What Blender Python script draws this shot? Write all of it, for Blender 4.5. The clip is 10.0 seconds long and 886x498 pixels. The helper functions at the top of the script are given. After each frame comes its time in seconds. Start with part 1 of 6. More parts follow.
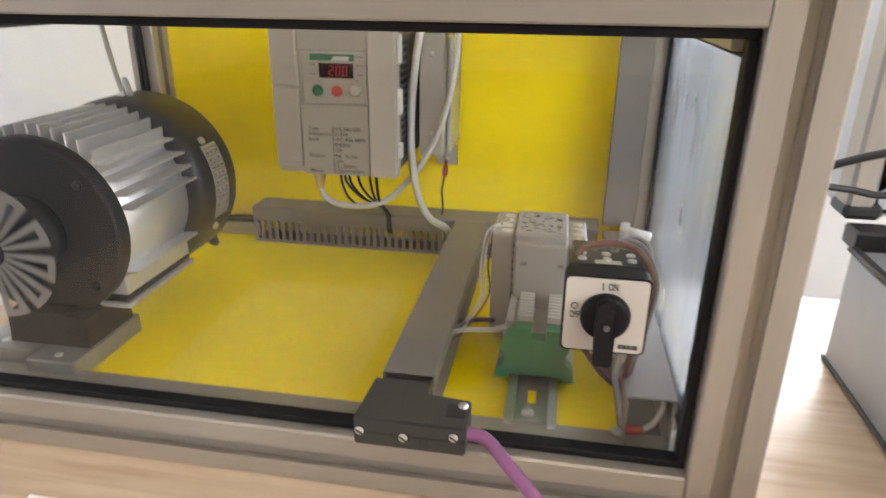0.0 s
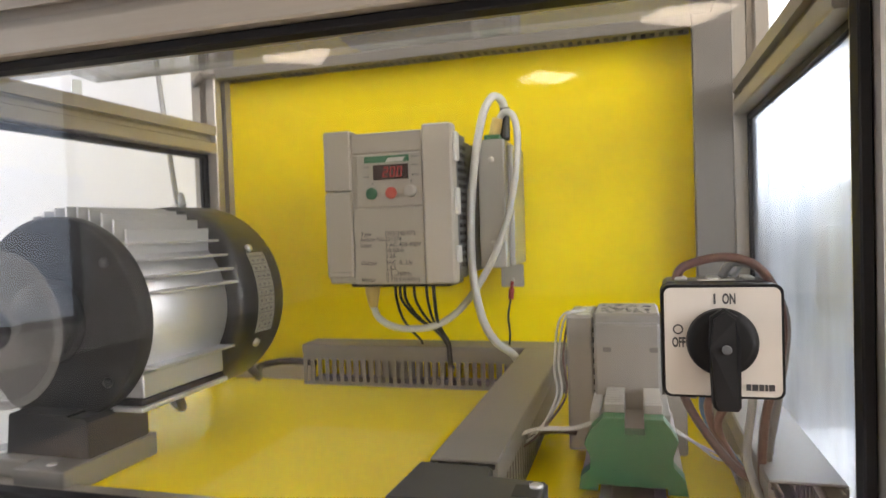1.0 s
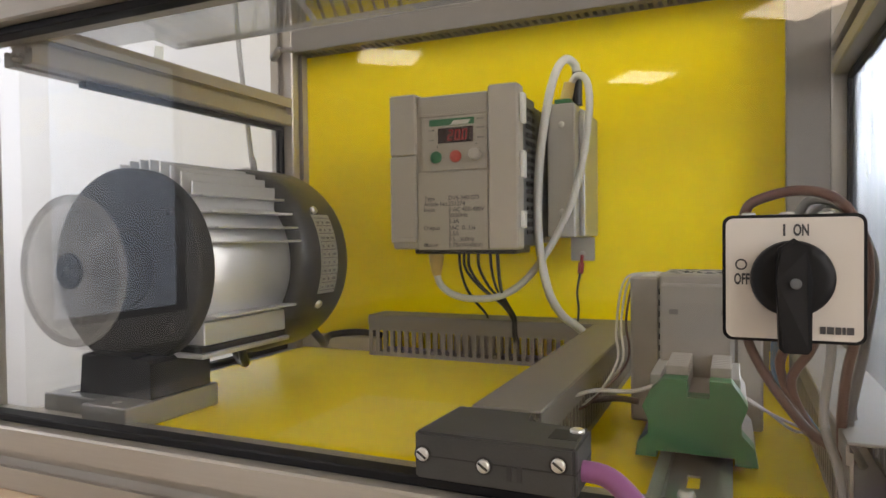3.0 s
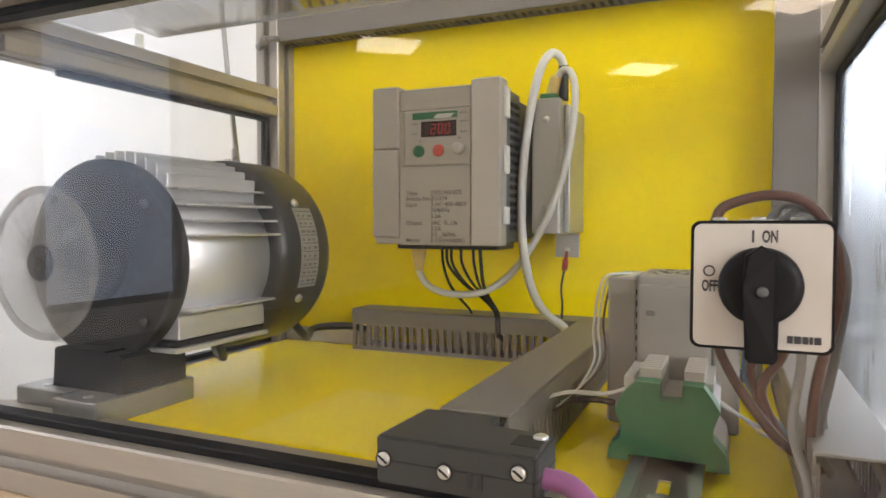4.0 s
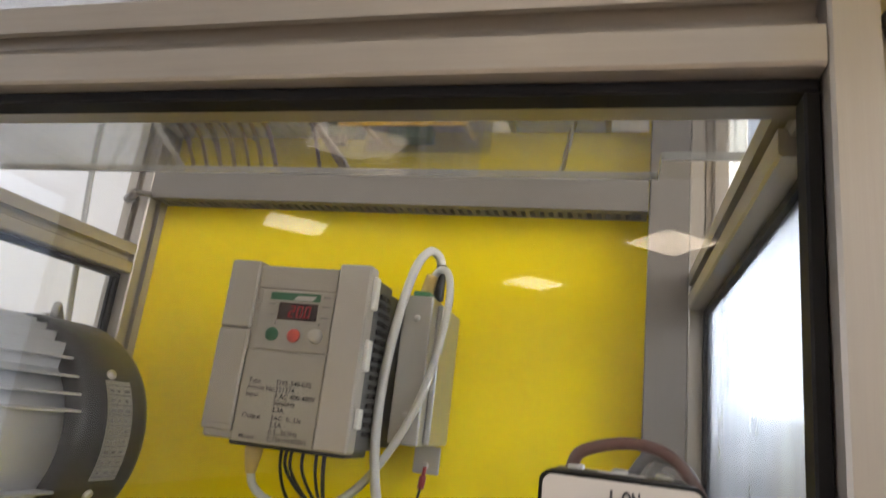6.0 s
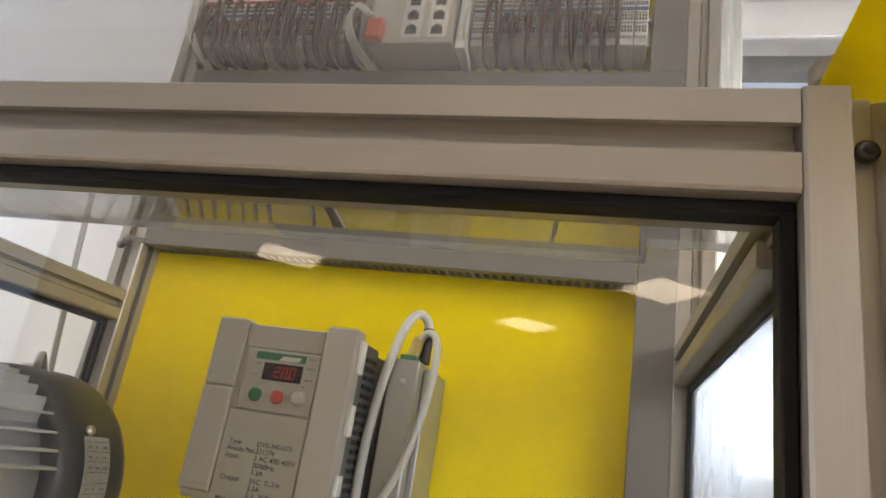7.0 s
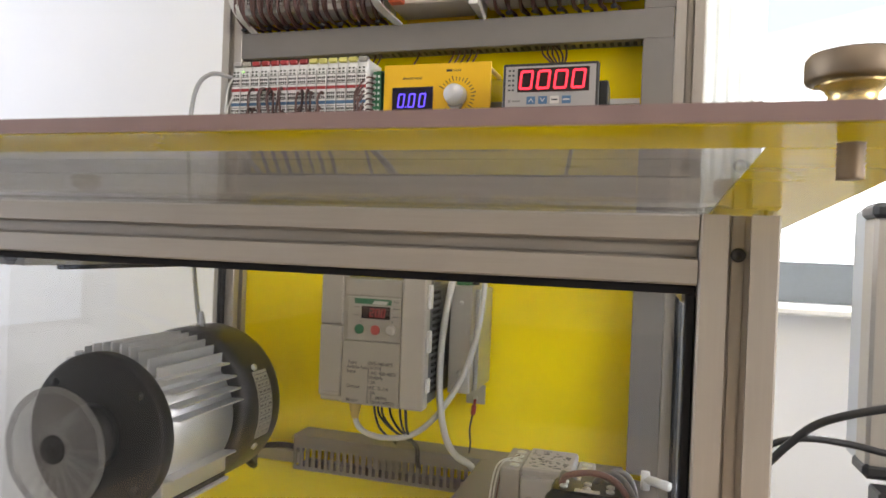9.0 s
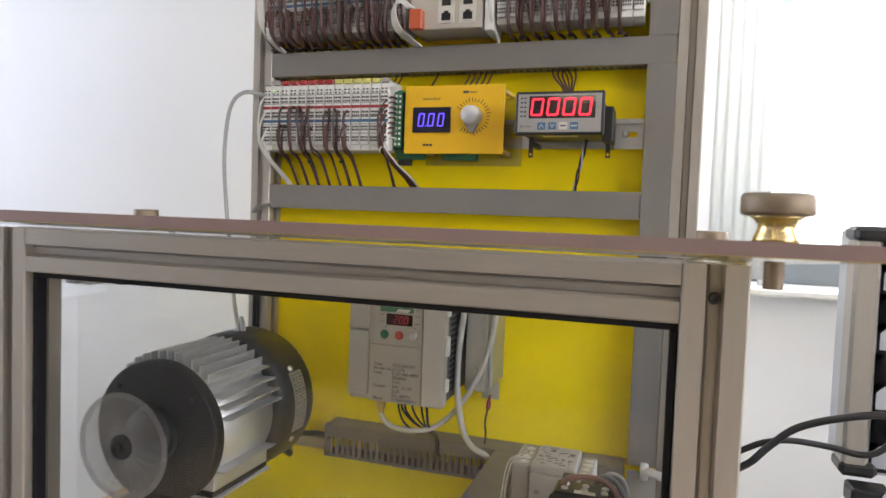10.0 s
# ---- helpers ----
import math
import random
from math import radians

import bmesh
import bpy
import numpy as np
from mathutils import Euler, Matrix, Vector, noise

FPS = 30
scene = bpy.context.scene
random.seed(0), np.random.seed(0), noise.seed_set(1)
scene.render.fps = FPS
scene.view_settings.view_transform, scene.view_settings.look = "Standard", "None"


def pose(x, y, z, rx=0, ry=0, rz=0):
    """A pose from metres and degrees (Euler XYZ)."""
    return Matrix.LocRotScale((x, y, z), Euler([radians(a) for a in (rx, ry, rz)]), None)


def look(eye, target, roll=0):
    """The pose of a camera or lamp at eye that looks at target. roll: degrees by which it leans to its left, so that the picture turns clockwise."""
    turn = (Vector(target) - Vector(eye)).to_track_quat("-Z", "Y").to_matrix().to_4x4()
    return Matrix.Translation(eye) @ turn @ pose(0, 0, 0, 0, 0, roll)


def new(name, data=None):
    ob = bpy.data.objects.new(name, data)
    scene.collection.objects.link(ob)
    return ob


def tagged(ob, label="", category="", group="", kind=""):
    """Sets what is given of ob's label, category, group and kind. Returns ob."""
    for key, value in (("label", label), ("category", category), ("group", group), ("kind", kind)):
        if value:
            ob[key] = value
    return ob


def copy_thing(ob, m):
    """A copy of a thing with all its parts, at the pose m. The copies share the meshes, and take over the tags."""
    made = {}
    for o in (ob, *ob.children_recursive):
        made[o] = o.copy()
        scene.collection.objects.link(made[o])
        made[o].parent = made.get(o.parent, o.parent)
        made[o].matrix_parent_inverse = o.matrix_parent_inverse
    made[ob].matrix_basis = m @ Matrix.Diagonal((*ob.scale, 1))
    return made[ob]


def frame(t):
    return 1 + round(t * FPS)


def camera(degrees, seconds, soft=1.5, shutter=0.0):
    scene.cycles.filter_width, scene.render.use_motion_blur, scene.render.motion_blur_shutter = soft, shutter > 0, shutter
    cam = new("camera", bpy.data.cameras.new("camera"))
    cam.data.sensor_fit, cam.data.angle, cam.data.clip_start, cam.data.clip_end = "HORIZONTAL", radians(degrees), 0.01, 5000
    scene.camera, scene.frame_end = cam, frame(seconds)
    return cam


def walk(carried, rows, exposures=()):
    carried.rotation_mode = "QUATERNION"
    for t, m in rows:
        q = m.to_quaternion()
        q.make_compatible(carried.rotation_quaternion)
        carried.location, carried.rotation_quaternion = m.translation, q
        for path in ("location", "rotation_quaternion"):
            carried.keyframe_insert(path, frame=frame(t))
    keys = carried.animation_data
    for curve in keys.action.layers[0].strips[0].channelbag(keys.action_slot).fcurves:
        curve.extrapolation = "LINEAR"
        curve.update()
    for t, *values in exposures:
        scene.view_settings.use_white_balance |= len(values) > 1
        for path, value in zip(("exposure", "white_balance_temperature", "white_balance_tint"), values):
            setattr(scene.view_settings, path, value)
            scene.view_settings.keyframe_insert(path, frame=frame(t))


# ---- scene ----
cam = camera(67.80, 10.0, soft=1.5, shutter=0.5)
PATH = [
    (0.0, -0.0901, -0.3314, 0.2963, 68.09, -0.53, 10.05),
    (0.5, -0.0965, -0.3112, 0.2378, 77.49, 0.97, 12.64),
    (1.0, -0.0906, -0.2844, 0.1759, 88.28, 1.94, 16.11),
    (1.5, -0.0733, -0.2601, 0.1562, 93.12, 2.37, 16.82),
    (2.0, -0.0707, -0.2596, 0.1425, 96.08, 1.78, 18.69),
    (2.5, -0.0771, -0.2679, 0.1416, 90.67, 1.19, 22.95),
    (4.0, -0.0666, -0.2547, 0.1476, 87.91, -0.04, 23.61),
    (4.5, -0.0596, -0.2430, 0.1458, 89.49, -0.83, 20.73),
    (5.0, -0.0604, -0.2090, 0.1448, 92.87, -2.31, 18.07),
    (5.5, -0.0610, -0.2013, 0.1491, 99.70, -4.45, 15.53),
    (7.0, -0.0572, -0.2113, 0.1796, 108.16, -8.62, 12.51),
    (7.5, -0.0551, -0.2411, 0.1910, 105.78, -8.52, 13.56),
    (8.0, -0.0528, -0.2840, 0.2215, 100.61, -5.54, 14.74),
    (8.5, -0.0367, -0.3299, 0.2654, 95.03, -3.08, 15.93),
    (9.0, -0.0301, -0.3835, 0.2953, 89.74, -2.22, 16.78),
    (9.5, -0.0295, -0.4091, 0.3167, 88.60, -1.64, 17.12),
    (10.0, -0.0150, -0.4431, 0.3425, 87.12, -2.06, 18.22),
]
# the film's own brightness and white balance along the way
EXPOSURES = [(0.0, -0.62, 6950, 16), (0.5, -0.58, 6950, 16), (1.5, -0.61, 6950, 16), (2.5, -1.05, 7150, 16), (4.0, -0.63, 7050, 16), (4.7, -0.53, 6950, 16), (5.5, -0.84, 6850, 16),
             (7.0, -0.99, 7150, 16), (7.8, -0.89, 7050, 16), (8.5, -0.79, 7050, 16), (9.2, -0.96, 6850, 15), (10.0, -1.04, 6650, 15)]
walk(cam, [(t, pose(x, y, z, rx, ry, rz)) for t, x, y, z, rx, ry, rz in PATH], EXPOSURES)

# ---- world and lights ----
TABLE = -0.014          # height of the table top
FLOOR_Z, CEIL_Z = -0.76, 1.95
world = bpy.data.worlds.new("world")
scene.world = world
world.use_nodes = True
wn = world.node_tree.nodes
sky = wn.new("ShaderNodeTexSky")
sky.sky_type, sky.sun_disc = "NISHITA", False
sky.sun_elevation, sky.sun_rotation = radians(42), radians(70)
wn["Background"].inputs["Strength"].default_value = 0.12
world.node_tree.links.new(sky.outputs["Color"], wn["Background"].inputs["Color"])


def area_lamp(name, eye, target, sx, sy, watts, colour):
    data = bpy.data.lights.new(name, "AREA")
    data.shape, data.size, data.size_y, data.energy, data.color = "RECTANGLE", sx, sy, watts, colour
    ob = new(name, data)
    ob.matrix_world = look(eye, target)
    return ob


# daylight in three window openings; the last two are unseen, added for side light
area_lamp("window_light", (1.27, 2.01, 1.0), (1.27, 0.0, 0.9), 2.2, 1.5, 200, (0.90, 0.95, 1.0))
area_lamp("window_light", (2.45, -1.6, 1.0), (0.0, -1.6, 0.6), 2.4, 1.5, 72, (0.95, 0.97, 1.0))
area_lamp("window_light", (-2.56, 0.1, 0.95), (0.0, 0.1, 0.8), 1.6, 1.6, 33, (0.76, 0.86, 1.0))

# ---- materials ----


def nodes_of(name):
    m = bpy.data.materials.new(name)
    m.use_nodes = True
    return m, m.node_tree.nodes, m.node_tree.links


def mat(name, col, rough=0.5, metal=0.0, var=0.06, scale=60.0, stretch=(1, 1, 1), bump=0.0, bscale=300.0, coat=0.0, emit=0.0, rvar=0.08, random=0.0, spec=0.5):
    """A painted, plastic or metal surface: tone varied at two scales, uneven gloss, fine relief."""
    m, n, l = nodes_of(name)
    b = n["Principled BSDF"]
    co = n.new("ShaderNodeTexCoord")
    mp = n.new("ShaderNodeMapping")
    mp.inputs["Scale"].default_value = stretch
    l.new(co.outputs["Object"], mp.inputs["Vector"])
    fine, wide = n.new("ShaderNodeTexNoise"), n.new("ShaderNodeTexNoise")
    fine.inputs["Scale"].default_value, fine.inputs["Detail"].default_value = scale, 5
    wide.inputs["Scale"].default_value, wide.inputs["Detail"].default_value = scale * 0.13, 3
    for t in (fine, wide):
        l.new(mp.outputs["Vector"], t.inputs["Vector"])
    add = n.new("ShaderNodeMath")
    add.operation = "ADD"
    l.new(fine.outputs["Fac"], add.inputs[0])
    l.new(wide.outputs["Fac"], add.inputs[1])
    ramp = n.new("ShaderNodeMapRange")
    ramp.inputs["From Min"].default_value, ramp.inputs["From Max"].default_value = 0.6, 1.4
    ramp.inputs["To Min"].default_value, ramp.inputs["To Max"].default_value = 1 - var, 1 + var
    l.new(add.outputs[0], ramp.inputs["Value"])
    last = ramp.outputs["Result"]
    if random:
        info = n.new("ShaderNodeObjectInfo")
        r2 = n.new("ShaderNodeMapRange")
        r2.inputs["To Min"].default_value, r2.inputs["To Max"].default_value = 1 - random, 1 + random
        l.new(info.outputs["Random"], r2.inputs["Value"])
        mul = n.new("ShaderNodeMath")
        mul.operation = "MULTIPLY"
        l.new(last, mul.inputs[0])
        l.new(r2.outputs["Result"], mul.inputs[1])
        last = mul.outputs[0]
    sc = n.new("ShaderNodeVectorMath")
    sc.operation = "SCALE"
    sc.inputs[0].default_value = col[:3]
    l.new(last, sc.inputs["Scale"])
    l.new(sc.outputs["Vector"], b.inputs["Base Color"])
    rr = n.new("ShaderNodeMapRange")
    rr.inputs["To Min"].default_value, rr.inputs["To Max"].default_value = max(0.02, rough - rvar), min(1, rough + rvar)
    l.new(wide.outputs["Fac"], rr.inputs["Value"])
    l.new(rr.outputs["Result"], b.inputs["Roughness"])
    b.inputs["Metallic"].default_value = metal
    b.inputs["Coat Weight"].default_value = coat
    b.inputs["Specular IOR Level"].default_value = spec
    if bump:
        bt, bn = n.new("ShaderNodeTexNoise"), n.new("ShaderNodeBump")
        bt.inputs["Scale"].default_value, bt.inputs["Detail"].default_value = bscale, 3
        l.new(mp.outputs["Vector"], bt.inputs["Vector"])
        l.new(bt.outputs["Fac"], bn.inputs["Height"])
        bn.inputs["Strength"].default_value, bn.inputs["Distance"].default_value = bump, 0.001
        l.new(bn.outputs["Normal"], b.inputs["Normal"])
    if emit:
        b.inputs["Emission Color"].default_value = (*col[:3], 1)
        b.inputs["Emission Strength"].default_value = emit
    return m


def clear_sheet(name, tint, ior=1.45, haze=0.0, haze_col=(0.8, 0.85, 0.9), gloss_rough=0.02, smear=0.0, blur=0.0):
    """Thin clear plastic: straight view through, mirror gloss by Fresnel, a little haze of dust and wiping smears."""
    m, n, l = nodes_of(name)
    n.remove(n["Principled BSDF"])
    out = n["Material Output"]
    tr, gl, fr, mx = n.new("ShaderNodeBsdfTransparent"), n.new("ShaderNodeBsdfGlossy"), n.new("ShaderNodeLayerWeight"), n.new("ShaderNodeMixShader")
    tr.inputs["Color"].default_value = (*tint, 1)
    gl.inputs["Roughness"].default_value = gloss_rough
    # gloss rises towards grazing angles, as on any dielectric
    f0 = ((ior - 1) / (ior + 1)) ** 2
    pw, sc = n.new("ShaderNodeMath"), n.new("ShaderNodeMapRange")
    pw.operation = "POWER"
    pw.inputs[1].default_value = 5
    sc.inputs["To Min"].default_value = f0
    l.new(fr.outputs["Facing"], pw.inputs[0])
    l.new(pw.outputs[0], sc.inputs["Value"])
    l.new(sc.outputs["Result"], mx.inputs["Fac"])
    base = tr.outputs["BSDF"]
    if blur:
        # dust that scatters light forwards: a soft glare round bright things behind
        rf, bl = n.new("ShaderNodeBsdfRefraction"), n.new("ShaderNodeMixShader")
        # blue of the sky's glare, put into the scatter colour
        rf.inputs["Color"].default_value = (0.86, 0.92, 1.0, 1)
        rf.inputs["IOR"].default_value, rf.inputs["Roughness"].default_value = 1.2, 0.45
        bt, bm_, br = n.new("ShaderNodeTexNoise"), n.new("ShaderNodeMapping"), n.new("ShaderNodeMapRange")
        bc = n.new("ShaderNodeTexCoord")
        bm_.inputs["Scale"].default_value = (4, 7, 4)
        bt.inputs["Scale"].default_value, bt.inputs["Detail"].default_value = 1.6, 4
        br.inputs["From Min"].default_value, br.inputs["From Max"].default_value = 0.35, 0.65
        br.inputs["To Min"].default_value, br.inputs["To Max"].default_value = blur * 0.7, blur * 1.3
        l.new(bc.outputs["Object"], bm_.inputs["Vector"])
        l.new(bm_.outputs["Vector"], bt.inputs["Vector"])
        l.new(bt.outputs["Fac"], br.inputs["Value"])
        l.new(br.outputs["Result"], bl.inputs["Fac"])
        l.new(base, bl.inputs[1])
        l.new(rf.outputs["BSDF"], bl.inputs[2])
        base = bl.outputs["Shader"]
    if haze:
        df, tl, ad, hz = n.new("ShaderNodeBsdfDiffuse"), n.new("ShaderNodeBsdfTranslucent"), n.new("ShaderNodeMixShader"), n.new("ShaderNodeMixShader")
        df.inputs["Color"].default_value = tl.inputs["Color"].default_value = (*haze_col, 1)
        l.new(df.outputs["BSDF"], ad.inputs[1])
        l.new(tl.outputs["BSDF"], ad.inputs[2])
        co, nz, mr = n.new("ShaderNodeTexCoord"), n.new("ShaderNodeTexNoise"), n.new("ShaderNodeMapRange")
        mp = n.new("ShaderNodeMapping")
        mp.inputs["Scale"].default_value = (3, 9, 2)
        l.new(co.outputs["Object"], mp.inputs["Vector"])
        l.new(mp.outputs["Vector"], nz.inputs["Vector"])
        nz.inputs["Scale"].default_value, nz.inputs["Detail"].default_value = 3.0, 4
        mr.inputs["From Min"].default_value, mr.inputs["From Max"].default_value = 0.35, 0.7
        mr.inputs["To Min"].default_value, mr.inputs["To Max"].default_value = haze * (1 - smear), haze * (1 + smear)
        l.new(nz.outputs["Fac"], mr.inputs["Value"])
        l.new(mr.outputs["Result"], hz.inputs["Fac"])
        l.new(base, hz.inputs[1])
        l.new(ad.outputs["Shader"], hz.inputs[2])
        base = hz.outputs["Shader"]
    l.new(base, mx.inputs[1])
    l.new(gl.outputs["BSDF"], mx.inputs[2])
    l.new(mx.outputs["Shader"], out.inputs["Surface"])
    return m


def wood_mat():
    m, n, l = nodes_of("light_wood")
    b = n["Principled BSDF"]
    co, mp = n.new("ShaderNodeTexCoord"), n.new("ShaderNodeMapping")
    mp.inputs["Scale"].default_value = (2.0, 26.0, 8.0)
    l.new(co.outputs["Object"], mp.inputs["Vector"])
    a = n.new("ShaderNodeTexNoise")
    a.inputs["Scale"].default_value, a.inputs["Detail"].default_value, a.inputs["Distortion"].default_value = 3.0, 8, 0.6
    l.new(mp.outputs["Vector"], a.inputs["Vector"])
    r = n.new("ShaderNodeValToRGB")
    r.color_ramp.elements[0].position, r.color_ramp.elements[0].color = 0.3, (0.48, 0.35, 0.235, 1)
    r.color_ramp.elements[1].position, r.color_ramp.elements[1].color = 0.7, (0.64, 0.50, 0.36, 1)
    l.new(a.outputs["Fac"], r.inputs["Fac"])
    l.new(r.outputs["Color"], b.inputs["Base Color"])
    b.inputs["Roughness"].default_value = 0.27
    return m


ALU = mat("anodised_aluminium", (0.40, 0.368, 0.325), 0.42, 0.55, 0.05, 90, (6, 6, 0.25), bump=0.06, bscale=260)
ALU_RAW = mat("milled_aluminium", (0.29, 0.29, 0.29), 0.36, 0.65, 0.06, 120, (1, 4, 4), bump=0.05)
ALU_CAST = mat("cast_aluminium", (0.60, 0.61, 0.63), 0.38, 0.55, 0.07, 70, (1, 0.3, 1), bump=0.08, bscale=500)
STEEL = mat("zinc_plated_steel", (0.60, 0.60, 0.58), 0.3, 0.85, 0.08, 80)
BRASS = mat("brass", (0.74, 0.57, 0.28), 0.22, 0.9, 0.1, 120, bump=0.04)
YELLOW = mat("yellow_coated_panel", (0.92, 0.71, 0.002), 0.24, 0.0, 0.03, 14, bump=0.012, bscale=60, rvar=0.05, spec=0.26)
YELLOW_BOX = mat("amber_printed_plate", (0.80, 0.46, 0.012), 0.35, 0.0, 0.04, 40)
DUCT = mat("grey_pvc", (0.185, 0.170, 0.154), 0.45, 0.0, 0.06, 50, bump=0.05, bscale=400)
BLACK = mat("black_rubber", (0.009, 0.009, 0.011), 0.6, 0.0, 0.2, 100, spec=0.2)
BLACK_PLASTIC = mat("black_plastic", (0.016, 0.016, 0.017), 0.38, 0.0, 0.15, 120)
DARK_PAINT = mat("dark_grey_paint", (0.022, 0.0215, 0.0225), 0.5, 0.0, 0.10, 90, spec=0.25)
SWITCH_BLACK = mat("matt_black_plastic", (0.007, 0.007, 0.008), 0.55, 0.0, 0.15, 120, spec=0.22)
CONN = mat("anthracite_plastic", (0.030, 0.031, 0.030), 0.5, 0.0, 0.1, 150, bump=0.1, bscale=900)
HOUSING = mat("light_grey_abs", (0.365, 0.335, 0.29), 0.48, 0.0, 0.03, 60, bump=0.05, bscale=900)
HOUSING2 = mat("pale_grey_abs", (0.45, 0.415, 0.365), 0.45, 0.0, 0.03, 60, bump=0.05, bscale=900)
RELAY_GREY = mat("warm_grey_abs", (0.335, 0.31, 0.28), 0.5, 0.0, 0.04, 60, bump=0.05, bscale=800)
HEATSINK = mat("dark_vented_metal", (0.10, 0.105, 0.11), 0.5, 0.3, 0.1, 80)
FILTER = mat("satin_sheet_metal", (0.46, 0.45, 0.42), 0.36, 0.6, 0.05, 70, bump=0.03)
WHITE_TERM = mat("terminal_grey_white", (0.74, 0.73, 0.70), 0.45, 0.0, 0.05, 80, random=0.05)
WHITE = mat("white_plastic", (0.78, 0.77, 0.74), 0.4, 0.0, 0.03, 60)
LABEL_WHITE = mat("printed_white_plate", (0.55, 0.52, 0.48), 0.4, 0.0, 0.03, 60)
RED = mat("red_plastic", (0.34, 0.03, 0.03), 0.35, 0.0, 0.08, 80)
RED_BTN = mat("red_button", (0.48, 0.075, 0.055), 0.35)
GREEN_BTN = mat("green_button", (0.025, 0.13, 0.06), 0.35)
GREEN = mat("green_terminal", (0.030, 0.165, 0.065), 0.42, 0.0, 0.08, 90, bump=0.05)
PCB = mat("green_circuit_board", (0.02, 0.13, 0.06), 0.4)
YEL_MARK = mat("yellow_marker", (0.60, 0.56, 0.16), 0.4)
BLUE = mat("blue_strip", (0.06, 0.14, 0.25), 0.4)
ORANGE = mat("orange_plug", (0.46, 0.085, 0.03), 0.4, random=0.1)
INK = mat("dark_print", (0.045, 0.045, 0.05), 0.6)
INK_SOFT = mat("grey_print", (0.20, 0.19, 0.18), 0.6)
HOLE = mat("dark_hole", (0.012, 0.011, 0.010), 0.7)
WIRE_BROWN = mat("brown_wire", (0.085, 0.038, 0.030), 0.42, random=0.35)
WIRE_MAROON = mat("red_brown_wire", (0.165, 0.075, 0.062), 0.4, random=0.25)
WIRE_BLACK = mat("black_wire", (0.015, 0.015, 0.017), 0.4)
WIRE_GREY = mat("grey_cable", (0.33, 0.33, 0.33), 0.42)
WIRE_SLATE = mat("slate_cable", (0.20, 0.20, 0.21), 0.45)
WIRE_WHITE = mat("pale_cable", (0.60, 0.59, 0.55), 0.4, 0.0, 0.05, 90)
PURPLE = mat("violet_cable", (0.24, 0.085, 0.205), 0.42, 0.0, 0.05, 90, bump=0.05)
BOOT = mat("ochre_boot", (0.62, 0.44, 0.14), 0.45)
SCREEN = mat("display_window", (0.030, 0.012, 0.012), 0.12, coat=0.5)
SCREEN_BLUE = mat("blue_display_window", (0.012, 0.010, 0.03), 0.12, coat=0.5)
GLOW_RED = mat("red_segments", (1.0, 0.035, 0.07), 0.5, emit=2.6)
GLOW_RED_DIM = mat("dim_red_segments", (0.30, 0.015, 0.02), 0.5, emit=0.25)
GLOW_BLUE = mat("blue_segments", (0.13, 0.08, 1.0), 0.5, emit=2.6)
GLOW_GREEN = mat("green_led", (0.25, 1.0, 0.15), 0.5, emit=3.0)
LAMP_PANEL = mat("lamp_diffuser", (1.0, 0.86, 0.66), 0.5, emit=16.0)
WALL = mat("white_wall_paint", (0.785, 0.79, 0.815), 0.75, 0.0, 0.02, 5, bump=0.05, bscale=120)
WALL_CREAM = mat("cream_wall_paint", (0.70, 0.67, 0.60), 0.75, 0.0, 0.02, 5, bump=0.05, bscale=120)
CEILING = mat("ceiling_paint", (0.78, 0.77, 0.74), 0.8, 0.0, 0.02, 3)
CARPET = mat("grey_floor", (0.20, 0.20, 0.20), 0.8, 0.0, 0.1, 20)
SILL = mat("white_sill", (0.80, 0.80, 0.78), 0.35)
FRAME_GREY = mat("grey_window_frame", (0.16, 0.18, 0.20), 0.5)
CURTAIN = clear_sheet("pale_curtain", (0.62, 0.62, 0.60), 1.3, haze=0.80, haze_col=(0.68, 0.69, 0.67), gloss_rough=0.5, smear=0.03)
WOOD = wood_mat()
PAPER = mat("paper", (0.80, 0.80, 0.78), 0.7)
FOAM = mat("dark_foam", (0.018, 0.018, 0.022), 0.9, 0.0, 0.2, 60, bump=0.3, bscale=300)
CASE_PANEL = mat("ribbed_case_panel", (0.46, 0.49, 0.53), 0.4, 0.35, 0.05, 40)
TAG = mat("printed_metal_tag", (0.62, 0.61, 0.56), 0.4, 0.3, 0.05, 200)
PANE = clear_sheet("clear_polycarbonate", (0.985, 0.985, 0.975), 1.45)
# real dust; its blue tint and haze colour carry the sky's bluish glare
SIDE_PANE = clear_sheet("dusty_polycarbonate", (0.88, 0.94, 1.0), 1.5, haze=0.12, haze_col=(0.74, 0.84, 1.0), gloss_rough=0.06, smear=0.8, blur=0.42)
TOP_SHEET = clear_sheet("clear_acrylic", (0.77, 0.77, 0.765), 1.5, haze=0.07, haze_col=(0.74, 0.74, 0.76), smear=0.5)
SMALL_COVER = clear_sheet("clear_cover", (0.85, 0.85, 0.80), 1.45, haze=0.05)
YELLOW_FILM = clear_sheet("yellow_film", (0.60, 0.47, 0.02), 1.45, haze=0.57, haze_col=(0.70, 0.57, 0.01), gloss_rough=0.1, smear=0.1)
POLISHED = mat("pale_polished_edge", (0.55, 0.55, 0.53), 0.25, 0.0, 0.05, 60)
EDGE = mat("mauve_sheet_edge", (0.22, 0.15, 0.14), 0.35, 0.0, 0.1, 60)
SKY_DIM = mat("shaded_daylight", (0.70, 0.83, 1.0), 0.5, emit=1.7)
SKY_MID = mat("veiled_daylight", (0.85, 0.92, 1.0), 0.5, emit=4.6)
SKY_GLOW = mat("overcast_daylight", (0.90, 0.95, 1.0), 0.5, emit=7.0)
